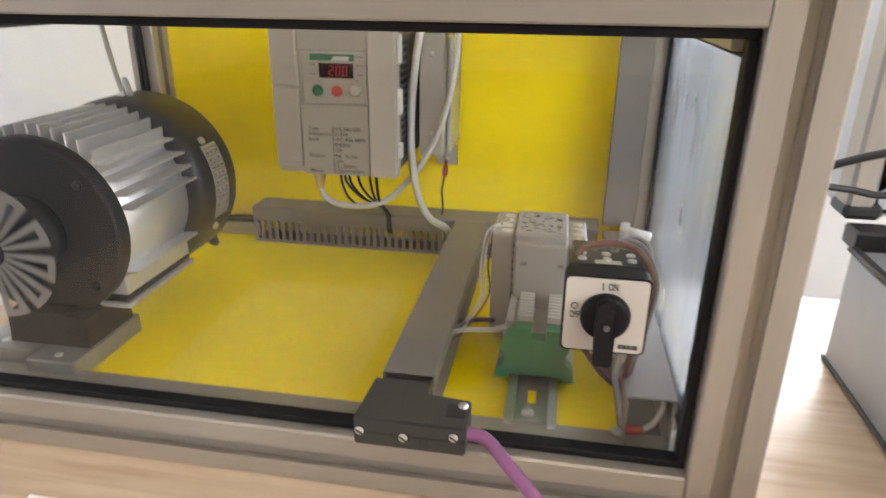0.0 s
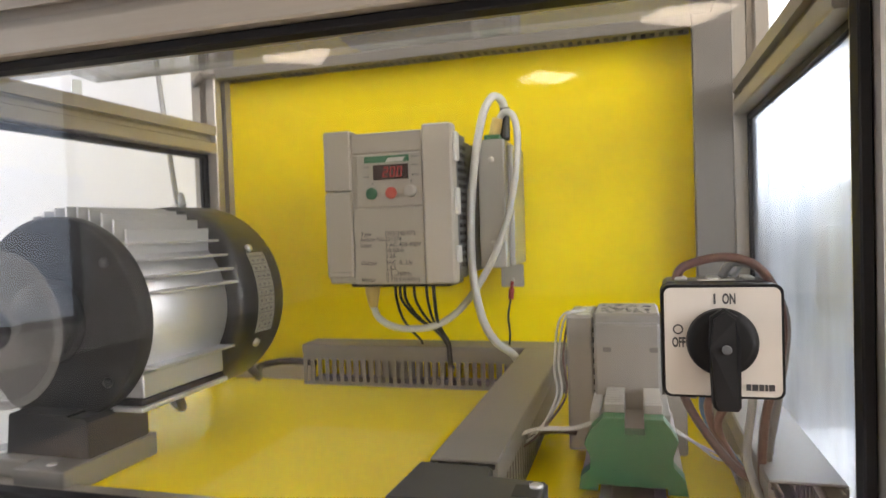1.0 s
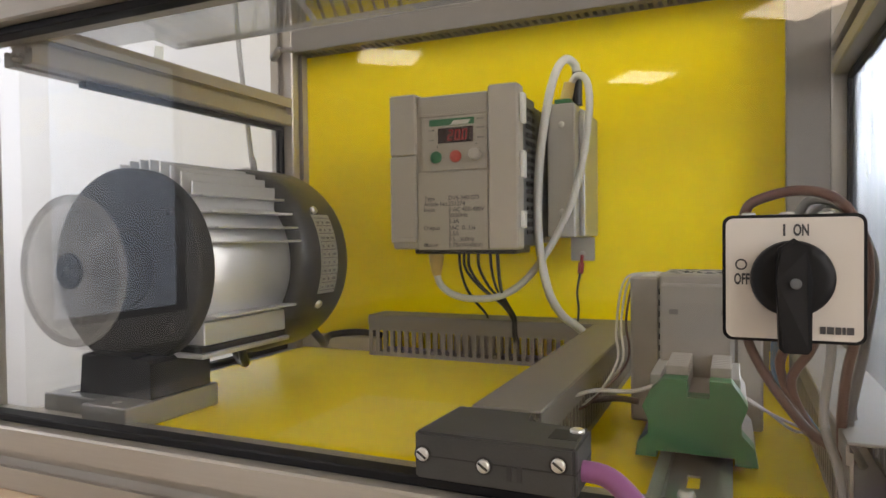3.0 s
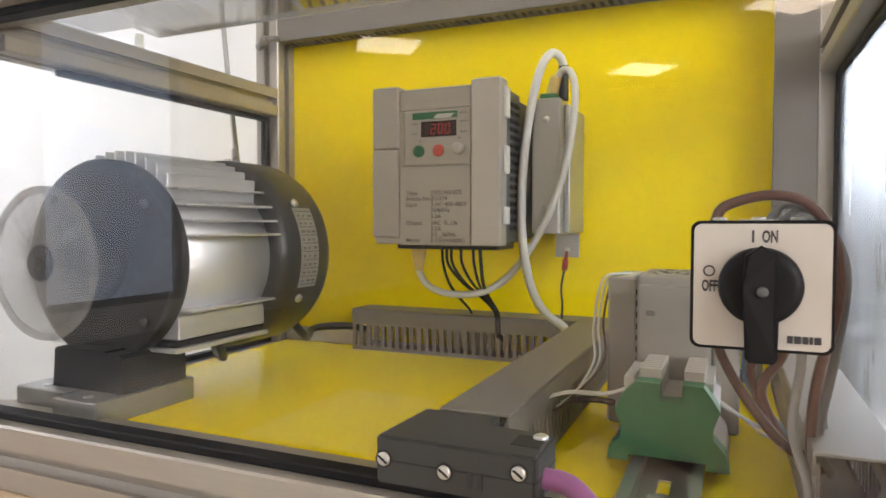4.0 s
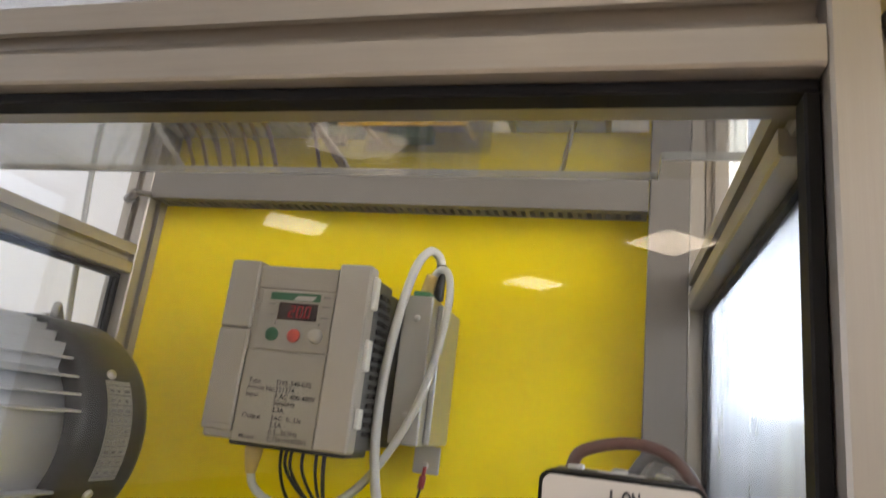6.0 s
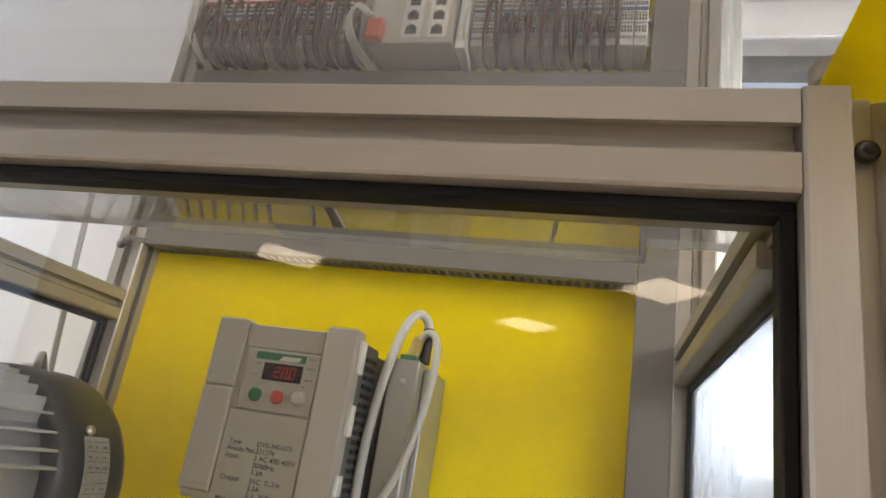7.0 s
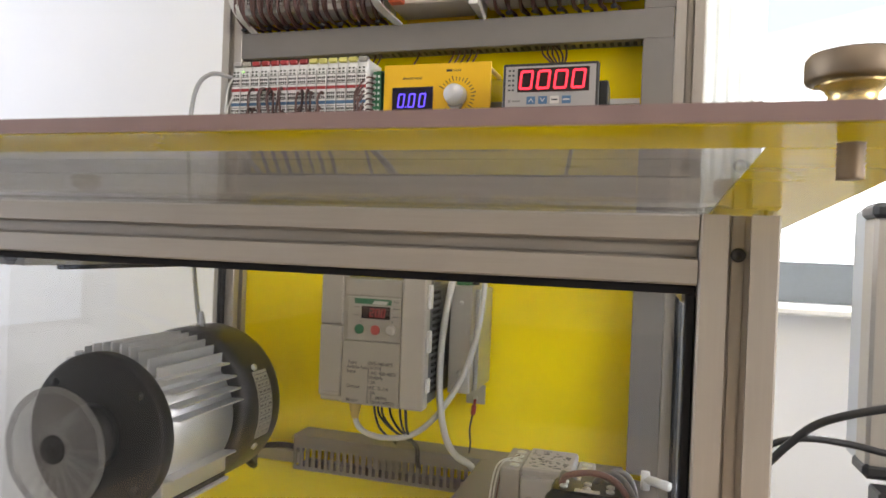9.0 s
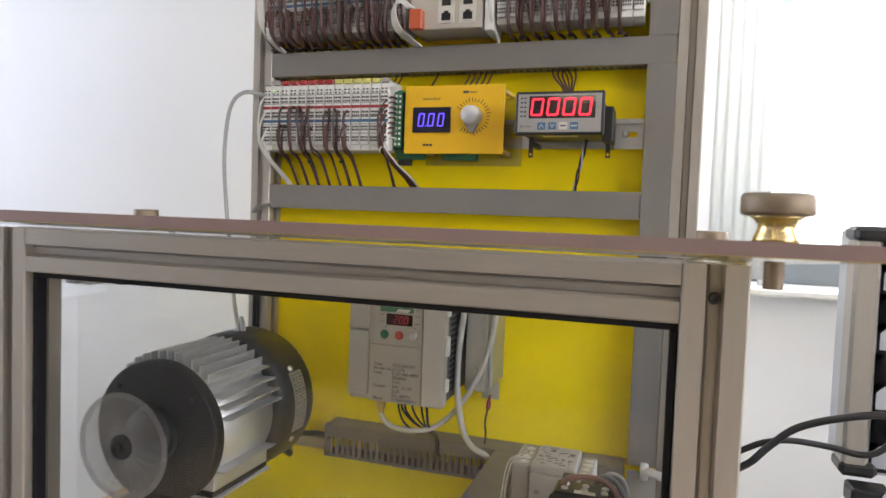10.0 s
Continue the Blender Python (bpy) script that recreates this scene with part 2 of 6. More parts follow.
DULL_BRASS = mat("tarnished_brass", (0.24, 0.185, 0.13), 0.5, 0.6, 0.1, 120, bump=0.05)
ROTOR_GREY = mat("pale_rotor_plastic", (0.19, 0.188, 0.188), 0.8, spec=0.2)

# ---- building helpers ----
ORIGIN = {}


def thing(name, at, label, category, group="", kind=""):
    ob = new(name)
    ob.empty_display_size = 0.01
    ob.location = at
    ORIGIN[ob] = Vector(at)
    return tagged(ob, label, category, group, kind)


def mesh_of(name, bm, material, smooth=False):
    me = bpy.data.meshes.new(name)
    bmesh.ops.recalc_face_normals(bm, faces=bm.faces[:])
    if smooth:
        for f in bm.faces:
            f.smooth = True
    bm.to_mesh(me)
    bm.free()
    me.materials.append(material)
    return me


def part(name, bm, material, parent, label="", smooth=False):
    """One mesh under a thing or part; bm is in world metres."""
    o = ORIGIN[parent]
    bmesh.ops.translate(bm, verts=bm.verts[:], vec=-o)
    ob = new(name, mesh_of(name, bm, material, smooth))
    ob.parent = parent
    ORIGIN[ob] = o
    return tagged(ob, label)


def placed(name, bm, material, parent, m, label="", smooth=False):
    """One mesh built in its own space and set at the world pose m under a thing."""
    ob = new(name, mesh_of(name, bm, material, smooth))
    ob.parent = parent
    ob.matrix_basis = Matrix.Translation(-ORIGIN[parent]) @ m
    return tagged(ob, label)


def solo(name, bm, material, label, category, group="", kind="", smooth=False):
    """A thing of one mesh, its origin at the middle of its base."""
    lo = [min(v.co[i] for v in bm.verts) for i in range(3)]
    hi = [max(v.co[i] for v in bm.verts) for i in range(3)]
    o = Vector(((lo[0] + hi[0]) / 2, (lo[1] + hi[1]) / 2, lo[2]))
    bmesh.ops.translate(bm, verts=bm.verts[:], vec=-o)
    ob = new(name, mesh_of(name, bm, material, smooth))
    ob.location = o
    ORIGIN[ob] = o
    return tagged(ob, label, category, group, kind)


def box(bm, x0, x1, y0, y1, z0, z1, bev=0.0, seg=1):
    r = bmesh.ops.create_cube(bm, size=1)
    vs = r["verts"]
    for v in vs:
        v.co = ((x0 + x1) / 2 + v.co.x * (x1 - x0), (y0 + y1) / 2 + v.co.y * (y1 - y0), (z0 + z1) / 2 + v.co.z * (z1 - z0))
    if bev:
        es = list({e for v in vs for e in v.link_edges})
        bmesh.ops.bevel(bm, geom=es, offset=bev, segments=seg, affect="EDGES", profile=0.5)
    return bm


def boxes(*args, bev=0.0):
    bm = bmesh.new()
    for a in args:
        box(bm, *a, bev=bev)
    return bm


def lathe(bm, rings, centre, axis="y", seg=48, closed=True):
    """Rings of (radius, along) turned about an axis through centre."""
    cx, cy, cz = centre
    loops = []
    for r, a in rings:
        row = []
        for i in range(seg):
            c, s = math.cos(2 * math.pi * i / seg) * r, math.sin(2 * math.pi * i / seg) * r
            p = {"x": (cx + a, cy + c, cz + s), "y": (cx + c, cy + a, cz + s), "z": (cx + c, cy + s, cz + a)}[axis]
            row.append(bm.verts.new(p))
        loops.append(row)
    for p, q in zip(loops, loops[1:]):
        for i in range(seg):
            bm.faces.new((p[i], p[(i + 1) % seg], q[(i + 1) % seg], q[i]))
    if closed:
        bm.faces.new(loops[0])
        bm.faces.new(loops[-1])
    return bm


def rod(bm, p, q, r, seg=12):
    p, q = Vector(p), Vector(q)
    d = q - p
    m = Matrix.Translation((p + q) / 2) @ d.to_track_quat("Z", "Y").to_matrix().to_4x4()
    bmesh.ops.create_cone(bm, cap_ends=True, segments=seg, radius1=r, radius2=r, depth=d.length, matrix=m)
    return bm


def smooth_line(pts, n=6):
    pts = [Vector(p) for p in pts]
    ext = [2 * pts[0] - pts[1], *pts, 2 * pts[-1] - pts[-2]]
    out = []
    for i in range(1, len(ext) - 2):
        a, b, c, d = ext[i - 1:i + 3]
        for k in range(n):
            t = k / n
            out.append(0.5 * (2 * b + (c - a) * t + (2 * a - 5 * b + 4 * c - d) * t * t + (3 * b - a - 3 * c + d) * t ** 3))
    return [*out, pts[-1]]


def tube(bm, pts, r, seg=8, n=6):
    """A round cable along a smooth line through pts."""
    line = smooth_line(pts, n)
    up = Vector((0.31, 0.52, 0.79))
    rows = []
    for i, p in enumerate(line):
        d = (line[min(i + 1, len(line) - 1)] - line[max(i - 1, 0)]).normalized()
        u = (up - d * up.dot(d)).normalized()
        w = d.cross(u)
        up = u
        rows.append([bm.verts.new(p + r * (math.cos(2 * math.pi * k / seg) * u + math.sin(2 * math.pi * k / seg) * w)) for k in range(seg)])
    for a, b in zip(rows, rows[1:]):
        for k in range(seg):
            bm.faces.new((a[k], a[(k + 1) % seg], b[(k + 1) % seg], b[k]))
    bm.faces.new(rows[0])
    bm.faces.new(rows[-1])
    return bm


def prism(bm, outline, a0, a1, axis="y"):
    """A flat outline, (x, z) for axis y, (x, y) for z, (y, z) for x, made solid from a0 to a1."""
    def at(p, a):
        return {"y": (p[0], a, p[1]), "z": (p[0], p[1], a), "x": (a, p[0], p[1])}[axis]
    lo = [bm.verts.new(at(p, a0)) for p in outline]
    hi = [bm.verts.new(at(p, a1)) for p in outline]
    n = len(outline)
    bm.faces.new(lo)
    bm.faces.new(hi[::-1])
    for i in range(n):
        bm.faces.new((lo[i], hi[i], hi[(i + 1) % n], lo[(i + 1) % n]))
    return bm


def words(name, text, size, at, material, parent, align="LEFT", squash=1.0, bold=0.0):
    """Writing that faces the front (-y)."""
    cu = bpy.data.curves.new(name, "FONT")
    cu.body, cu.size, cu.align_x, cu.offset = text, size, align, bold
    tmp = bpy.data.objects.new(name, cu)
    scene.collection.objects.link(tmp)
    me = bpy.data.meshes.new_from_object(tmp)
    bpy.data.objects.remove(tmp)
    me.transform(Matrix.Translation(Vector(at) - ORIGIN[parent]) @ pose(0, 0, 0, 90, 0, 0) @ Matrix.Diagonal((squash, 1, 1, 1)))
    me.materials.clear()
    me.materials.append(material)
    ob = new(name, me)
    ob.parent = parent
    return ob


SEGMENTS = {"0": "abcdef", "2": "abged", "8": "abcdefg", "4": "fgbc", ".": "", "1": "bc", "5": "afgcd"}


def digits(text, x, z, w, h, gap, y, t, slant=0.0):
    """Seven-segment figures, facing -y, from x to the right, middle height z; one mesh each."""
    made = []
    for ch in text:
        bm = bmesh.new()
        made.append(bm)
        if ch == ".":
            box(bm, x - gap * 0.75, x - gap * 0.75 + t, y - 0.0004, y, z - h / 2, z - h / 2 + t)
            continue
        for s in SEGMENTS[ch]:
            g = t * 0.25
            ends = {"a": (0, 1, 1, 1), "g": (0, .5, 1, .5), "d": (0, 0, 1, 0), "f": (0, .5, 0, 1), "b": (1, .5, 1, 1), "e": (0, 0, 0, .5), "c": (1, 0, 1, .5)}[s]
            ax, az, bx, bz = ends
            x0, x1 = x + ax * (w - t), x + bx * (w - t) + t
            z0, z1 = z - h / 2 + az * (h - t), z - h / 2 + bz * (h - t) + t
            if az == bz:
                x0, x1 = x0 + t * .6, x1 - t * .6
            else:
                z0, z1 = z0 + t * .6, z1 - t * .6
            n0 = len(bm.verts)
            box(bm, x0 + g * 0, x1, y - 0.0004, y, z0, z1)
            bm.verts.ensure_lookup_table()
            for v in bm.verts[n0:]:
                v.co.x += slant * (v.co.z - z)
        x += w + gap
    return made


def slot_profile(w, slot, deep):
    """Half-open outline of a square extrusion with a T-slot in each side."""
    h, s, u, e = w / 2, slot / 2, slot * 0.85, 0.0018
    side = [(-h + 0.0012, -h), (-s, -h), (-s, -h + e * 1.6), (-u, -h + e * 2.4), (-u, -h + deep * .8), (-s * .7, -h + deep), (-s * .5, -h + deep), (-s * .5, -h + deep * .76), (s * .5, -h + deep * .76), (s * .5, -h + deep), (s * .7, -h + deep),
            (u, -h + deep * .8), (u, -h + e * 2.4), (s, -h + e * 1.6), (s, -h), (h - 0.0012, -h)]
    pts = []
    for k in range(4):
        c, n = ((1, 0), (0, 1), (-1, 0), (0, -1))[k]
        pts += [(x * c - y * n, x * n + y * c) for x, y in side]
    return pts


def extrusion(parent, name, centre, axis, a0, a1, w=0.04, slot=0.011, deep=0.011, label=""):
    """A slotted aluminium extrusion along an axis; its length runs along its own z."""
    bm = bmesh.new()
    prism(bm, slot_profile(w, slot, deep), 0, a1 - a0, "z")
    x, y, z = centre
    m = {"x": pose(a0, y, z) @ pose(0, 0, 0, 0, 90, 0), "y": pose(x, a0, z) @ pose(0, 0, 0, -90, 0, 0), "z": pose(x, y, a0)}[axis]
    return placed(name, bm, ALU, parent, m, label)


def cable_duct(length, width, depth, m, label, pitch=0.0082, hollow=0.0042, lid=True, solid=0.016):
    """A slotted wiring duct: own x along it, y across, z out of the panel."""
    top = thing("cable_duct", m.translation, label, "cable duct", "grey slotted wiring ducts")
    t = 0.0014
    placed("base", boxes((0, length, 0, width, 0, t)), DUCT, top, m)
    for y in (0, width - t):
        bm = bmesh.new()
        box(bm, 0, length, y, y + t, t, 0.004)
        box(bm, 0, length, y, y + t, depth - solid, depth - 0.004)
        n = int(length / pitch)
        for i in range(n + 1):
            x = i * pitch
            box(bm, x, min(length, x + pitch - hollow), y, y + t, 0.004, depth - solid)
        placed("slotted_wall", bm, DUCT, top, m)
    if lid:
        bm = bmesh.new()
        box(bm, 0, length, -0.0012, width + 0.0012, depth - t, depth, bev=0.0006)
        box(bm, 0, length, -0.0012, 0.0, depth - 0.009, depth - t)
        box(bm, 0, length, width, width + 0.0012, depth - 0.009, depth - t)
        placed("lid", bm, DUCT, top, m, "plain grey snap-on lid")
    return top


def screw_head(bm, c, r, axis="y", h=0.0012, slot=True):
    x, y, z = c
    lathe(bm, [(r * 0.9, 0.0), (r, -h * 0.4), (r * 0.8, -h), (r * 0.3, -h * 1.05)], c, axis, 16)
    return bm

# ---- the room ----
X0, X1, Y0, Y1, XB, YW = -4.6, 2.5, -8.6, 1.1, -2.6, 1.95   # YW: the wall with the wide window


def room():
    tagged(solo("floor", boxes((X0, X1, Y0, YW + 0.2, FLOOR_Z - 0.1, FLOOR_Z)), CARPET, "grey floor of the training room", "floor", kind="structure"))
    solo("ceiling", boxes((X0, X1 + 0.2, Y0, YW + 0.2, CEIL_Z, CEIL_Z + 0.1)), CEILING, "white painted ceiling", "ceiling", kind="structure")
    # back wall with the window opening
    wx0, wx1, wz0, wz1 = 0.145, 2.4, 0.1526, 1.8
    solo("wall_north", boxes((X0, -0.2, Y1, Y1 + 0.2, FLOOR_Z, CEIL_Z), (-0.4, -0.2, Y1 + 0.2, YW, FLOOR_Z, CEIL_Z), (-0.4, wx0, YW, YW + 0.2, FLOOR_Z, CEIL_Z), (wx1, X1, YW, YW + 0.2, FLOOR_Z, CEIL_Z),
                             (wx0, wx1, YW, YW + 0.2, FLOOR_Z, wz0), (wx0, wx1, YW, YW + 0.2, wz1, CEIL_Z)), WALL,
         "white painted wall with a wide window", "wall", kind="structure")
    solo("wall_west", boxes((X0 - 0.2, X0, Y0, -4.3, FLOOR_Z, CEIL_Z), (X0 - 0.2, X0, -2.0, -1.5, FLOOR_Z, CEIL_Z), (X0 - 0.2, X0, -4.3, -2.0, FLOOR_Z, -0.52), (X0 - 0.2, X0, -4.3, -2.0, 1.75, CEIL_Z), (X0, XB, -1.5, -1.3, FLOOR_Z, CEIL_Z)), WALL, "white painted side wall with a tall window", "wall", kind="structure")
    solo("backdrop", boxes((X0 - 2.0, X0 - 1.98, -7.5, 0.5, -2.0, 4.5)), SKY_DIM, "shaded daylight outside the tall window", "sky", kind="structure")
    h = thing("window_4", (X0 - 0.1, -3.15, -0.52), "tall side window in shaded daylight", "window", kind="structure")
    part("window_frame", boxes((X0 - 0.16, X0 - 0.1, -4.3, -2.0, -0.52, -0.46), (X0 - 0.16, X0 - 0.1, -4.3, -2.0, 1.69, 1.75), (X0 - 0.16, X0 - 0.1, -4.3, -4.24, -0.46, 1.69), (X0 - 0.16, X0 - 0.1, -2.06, -2.0, -0.46, 1.69)), FRAME_GREY, h)
    solo("wall_west_bay", boxes((XB - 0.2, XB, -1.3, -0.75, FLOOR_Z, CEIL_Z), (XB - 0.2, XB, 0.95, Y1, FLOOR_Z, CEIL_Z), (XB - 0.2, XB, -0.75, 0.95, FLOOR_Z, 0.1), (XB - 0.2, XB, -0.75, 0.95, 1.8, CEIL_Z)),
         WALL, "white painted wall with a side window", "wall", kind="structure")
    solo("backdrop", boxes((-4.4, -4.38, -1.28, 1.6, -0.6, 3.2)), SKY_MID, "overcast daylight outside the side window", "sky", kind="structure")
    # unseen window, added to let light in from the left
    d = thing("window_3", (XB - 0.1, -0.1, 0.1), "unseen white side window in daylight, added for light", "window", kind="structure")
    part("window_frame", boxes((XB - 0.16, XB - 0.1, -0.75, 0.95, 0.1, 0.16), (XB - 0.16, XB - 0.1, -0.75, 0.95, 1.74, 1.8), (XB - 0.16, XB - 0.1, -0.75, -0.69, 0.16, 1.74), (XB - 0.16, XB - 0.1, 0.89, 0.95, 0.16, 1.74)), SILL, d)
    solo("wall_south", boxes((X0, X1, Y0 - 0.2, Y0, FLOOR_Z, CEIL_Z)), WALL_CREAM, "pale painted wall", "wall", kind="structure")
    ey0, ey1 = -2.9, -0.3
    solo("wall_east", boxes((X1, X1 + 0.2, Y0, ey0, FLOOR_Z, CEIL_Z), (X1, X1 + 0.2, ey1, YW + 0.2, FLOOR_Z, CEIL_Z),
                            (X1, X1 + 0.2, ey0, ey1, FLOOR_Z, wz0), (X1, X1 + 0.2, ey0, ey1, wz1, CEIL_Z)), WALL_CREAM,
         "pale painted wall with a window", "wall", kind="structure")
    solo("backdrop", boxes((-12.0, 26.0, 16.0, 16.1, -6.0, 22.0)), SKY_GLOW, "bright overcast daylight outside the window", "sky", kind="structure")
    solo("backdrop", boxes((4.2, 4.22, -5.0, 1.5, -0.6, 3.2)), SKY_GLOW, "bright overcast daylight outside the window", "sky", kind="structure")
    # window in the back wall
    w = thing("window_1", (1.2, YW + 0.05, wz0), "white-silled window with a dark grey frame in daylight", "window", kind="structure")
    part("window_sill", box(bmesh.new(), wx0 - 0.05, wx1, YW - 0.13, YW + 0.12, wz0 - 0.025, wz0, bev=0.006), SILL, w, "white window sill")
    part("window_frame", boxes((wx0, wx1, YW + 0.12, YW + 0.19, wz0, wz0 + 0.135), (wx0, wx1, YW + 0.12, YW + 0.19, wz1 - 0.07, wz1),
                               (wx0, wx0 + 0.03, YW + 0.12, YW + 0.19, wz0 + 0.135, wz1 - 0.07), (wx1 - 0.06, wx1, YW + 0.12, YW + 0.19, wz0 + 0.135, wz1 - 0.07),
                               (1.2, 1.26, YW + 0.12, YW + 0.19, wz0 + 0.135, wz1 - 0.07)), FRAME_GREY, w, "dark grey window frame")
    # unseen window, added to light the rig from the right front
    e = thing("window_2", (X1 + 0.05, -1.6, wz0), "unseen wide window with a dark grey frame, added for light", "window", kind="structure")
    part("window_frame", boxes((X1 + 0.1, X1 + 0.17, ey0, ey1, wz0, wz0 + 0.07), (X1 + 0.1, X1 + 0.17, ey0, ey1, wz1 - 0.07, wz1),
                               (X1 + 0.1, X1 + 0.17, ey0, ey0 + 0.07, wz0 + 0.07, wz1 - 0.07), (X1 + 0.1, X1 + 0.17, ey1 - 0.07, ey1, wz0 + 0.07, wz1 - 0.07)), FRAME_GREY, e)
    # curtain of upright folds beside the window
    bm = bmesh.new()
    pts = [(0.129 + 0.168 * i / 60, YW - 0.20 + 0.007 * math.sin(i * 0.52) + 0.003 * math.sin(i * 0.17)) for i in range(61)]
    for a, b in zip(pts, pts[1:]):
        v = [bm.verts.new((*a, 0.185)), bm.verts.new((*b, 0.185)), bm.verts.new((*b, 1.8)), bm.verts.new((*a, 1.8))]
        bm.faces.new(v)
    bmesh.ops.remove_doubles(bm, verts=bm.verts[:], dist=1e-5)
    bmesh.ops.solidify(bm, geom=bm.faces[:], thickness=0.002)
    solo("curtain", bm, CURTAIN, "white curtain hanging in folds beside the window", "curtain", smooth=True)
    # ceiling lights, their grid askew to the rig
    z, first = CEIL_Z - 0.05, None
    # the last two lamps are unseen, added on the same grid as front fill
    for x, y in ((-3.18, -5.47), (-1.02, -7.5), (0.38, -5.59), (-1.8, -3.55), (-0.4, -1.6), (1.78, -3.64)):
        if first is None:
            first = thing("ceiling_light", (0, 0, 0), "square warm white ceiling light panel, switched on", "ceiling light", "ceiling lights")
            part("frame", boxes((-0.31, 0.31, -0.31, -0.29, 0, 0.048), (-0.31, 0.31, 0.29, 0.31, 0, 0.048), (-0.31, -0.29, -0.29, 0.29, 0, 0.048), (0.29, 0.31, -0.29, 0.29, 0, 0.048)), WHITE, first)
            part("diffuser", boxes((-0.29, 0.29, -0.29, 0.29, 0.005, 0.02)), LAMP_PANEL, first, "glowing diffuser")
            first.matrix_world = pose(x, y, z, 0, 0, -37)
        else:
            copy_thing(first, pose(x, y, z, 0, 0, -37))


# facade colours that glow by themselves, in place of daylight falling on them
FACADE_PALE_GLOW = mat("glowing_pale_facade", (0.62, 0.74, 0.90), 0.7, 0.0, 0.06, 0.8, emit=2.2)
FACADE_BLUE_GLOW = mat("glowing_blue_grey_facade", (0.50, 0.62, 0.80), 0.7, 0.0, 0.12, 0.8, emit=2.4)
FACADE_WHITE_GLOW = mat("glowing_white_facade", (0.92, 0.95, 1.0), 0.7, 0.0, 0.04, 0.8, emit=3.0)


def far_facade():
    """Bands of a building far outside the window, at an angle to the room, self-lit."""
    for z0, z1, m, text in ((3.6, 6.1, FACADE_PALE_GLOW, "glowing pale blue band of a far facade"), (6.1, 6.25, FACADE_WHITE_GLOW, "glowing white ledge of a far facade"),
                            (6.25, 7.05, FACADE_BLUE_GLOW, "glowing blue-grey band of a far facade"), (7.05, 9.5, FACADE_WHITE_GLOW, "glowing white upper storey of a far facade")):
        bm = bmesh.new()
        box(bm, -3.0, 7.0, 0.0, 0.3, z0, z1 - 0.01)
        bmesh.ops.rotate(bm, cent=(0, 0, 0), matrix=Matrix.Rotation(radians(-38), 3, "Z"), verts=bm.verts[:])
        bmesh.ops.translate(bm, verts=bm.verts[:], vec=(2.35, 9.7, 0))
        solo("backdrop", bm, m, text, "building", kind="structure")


far_facade()
room()


def table():
    t = thing("table", (-0.2, 0.0, FLOOR_Z), "sturdy worktable with a light beech-veneered top", "table")
    part("tabletop", box(bmesh.new(), -0.645, 0.9, -0.75, 0.372, TABLE - 0.03, TABLE, bev=0.004), WOOD, t, "light beech veneer top")
    for x in (-0.58, 0.8):
        for y in (-0.65, 0.30):
            part("leg", boxes((x - 0.03, x + 0.03, y - 0.03, y + 0.03, FLOOR_Z, TABLE - 0.03)), FRAME_GREY, t)


table()

# ---- the rig: frame and panels ----
LX, RX = -0.594, 0.040            # outer sides of the front frame
REAR = 0.335                      # front of the rear posts
PLATE_Y = 0.3655                  # front face of the yellow back panel
FLOOR_PANEL = 0.020
TOP = 1.02


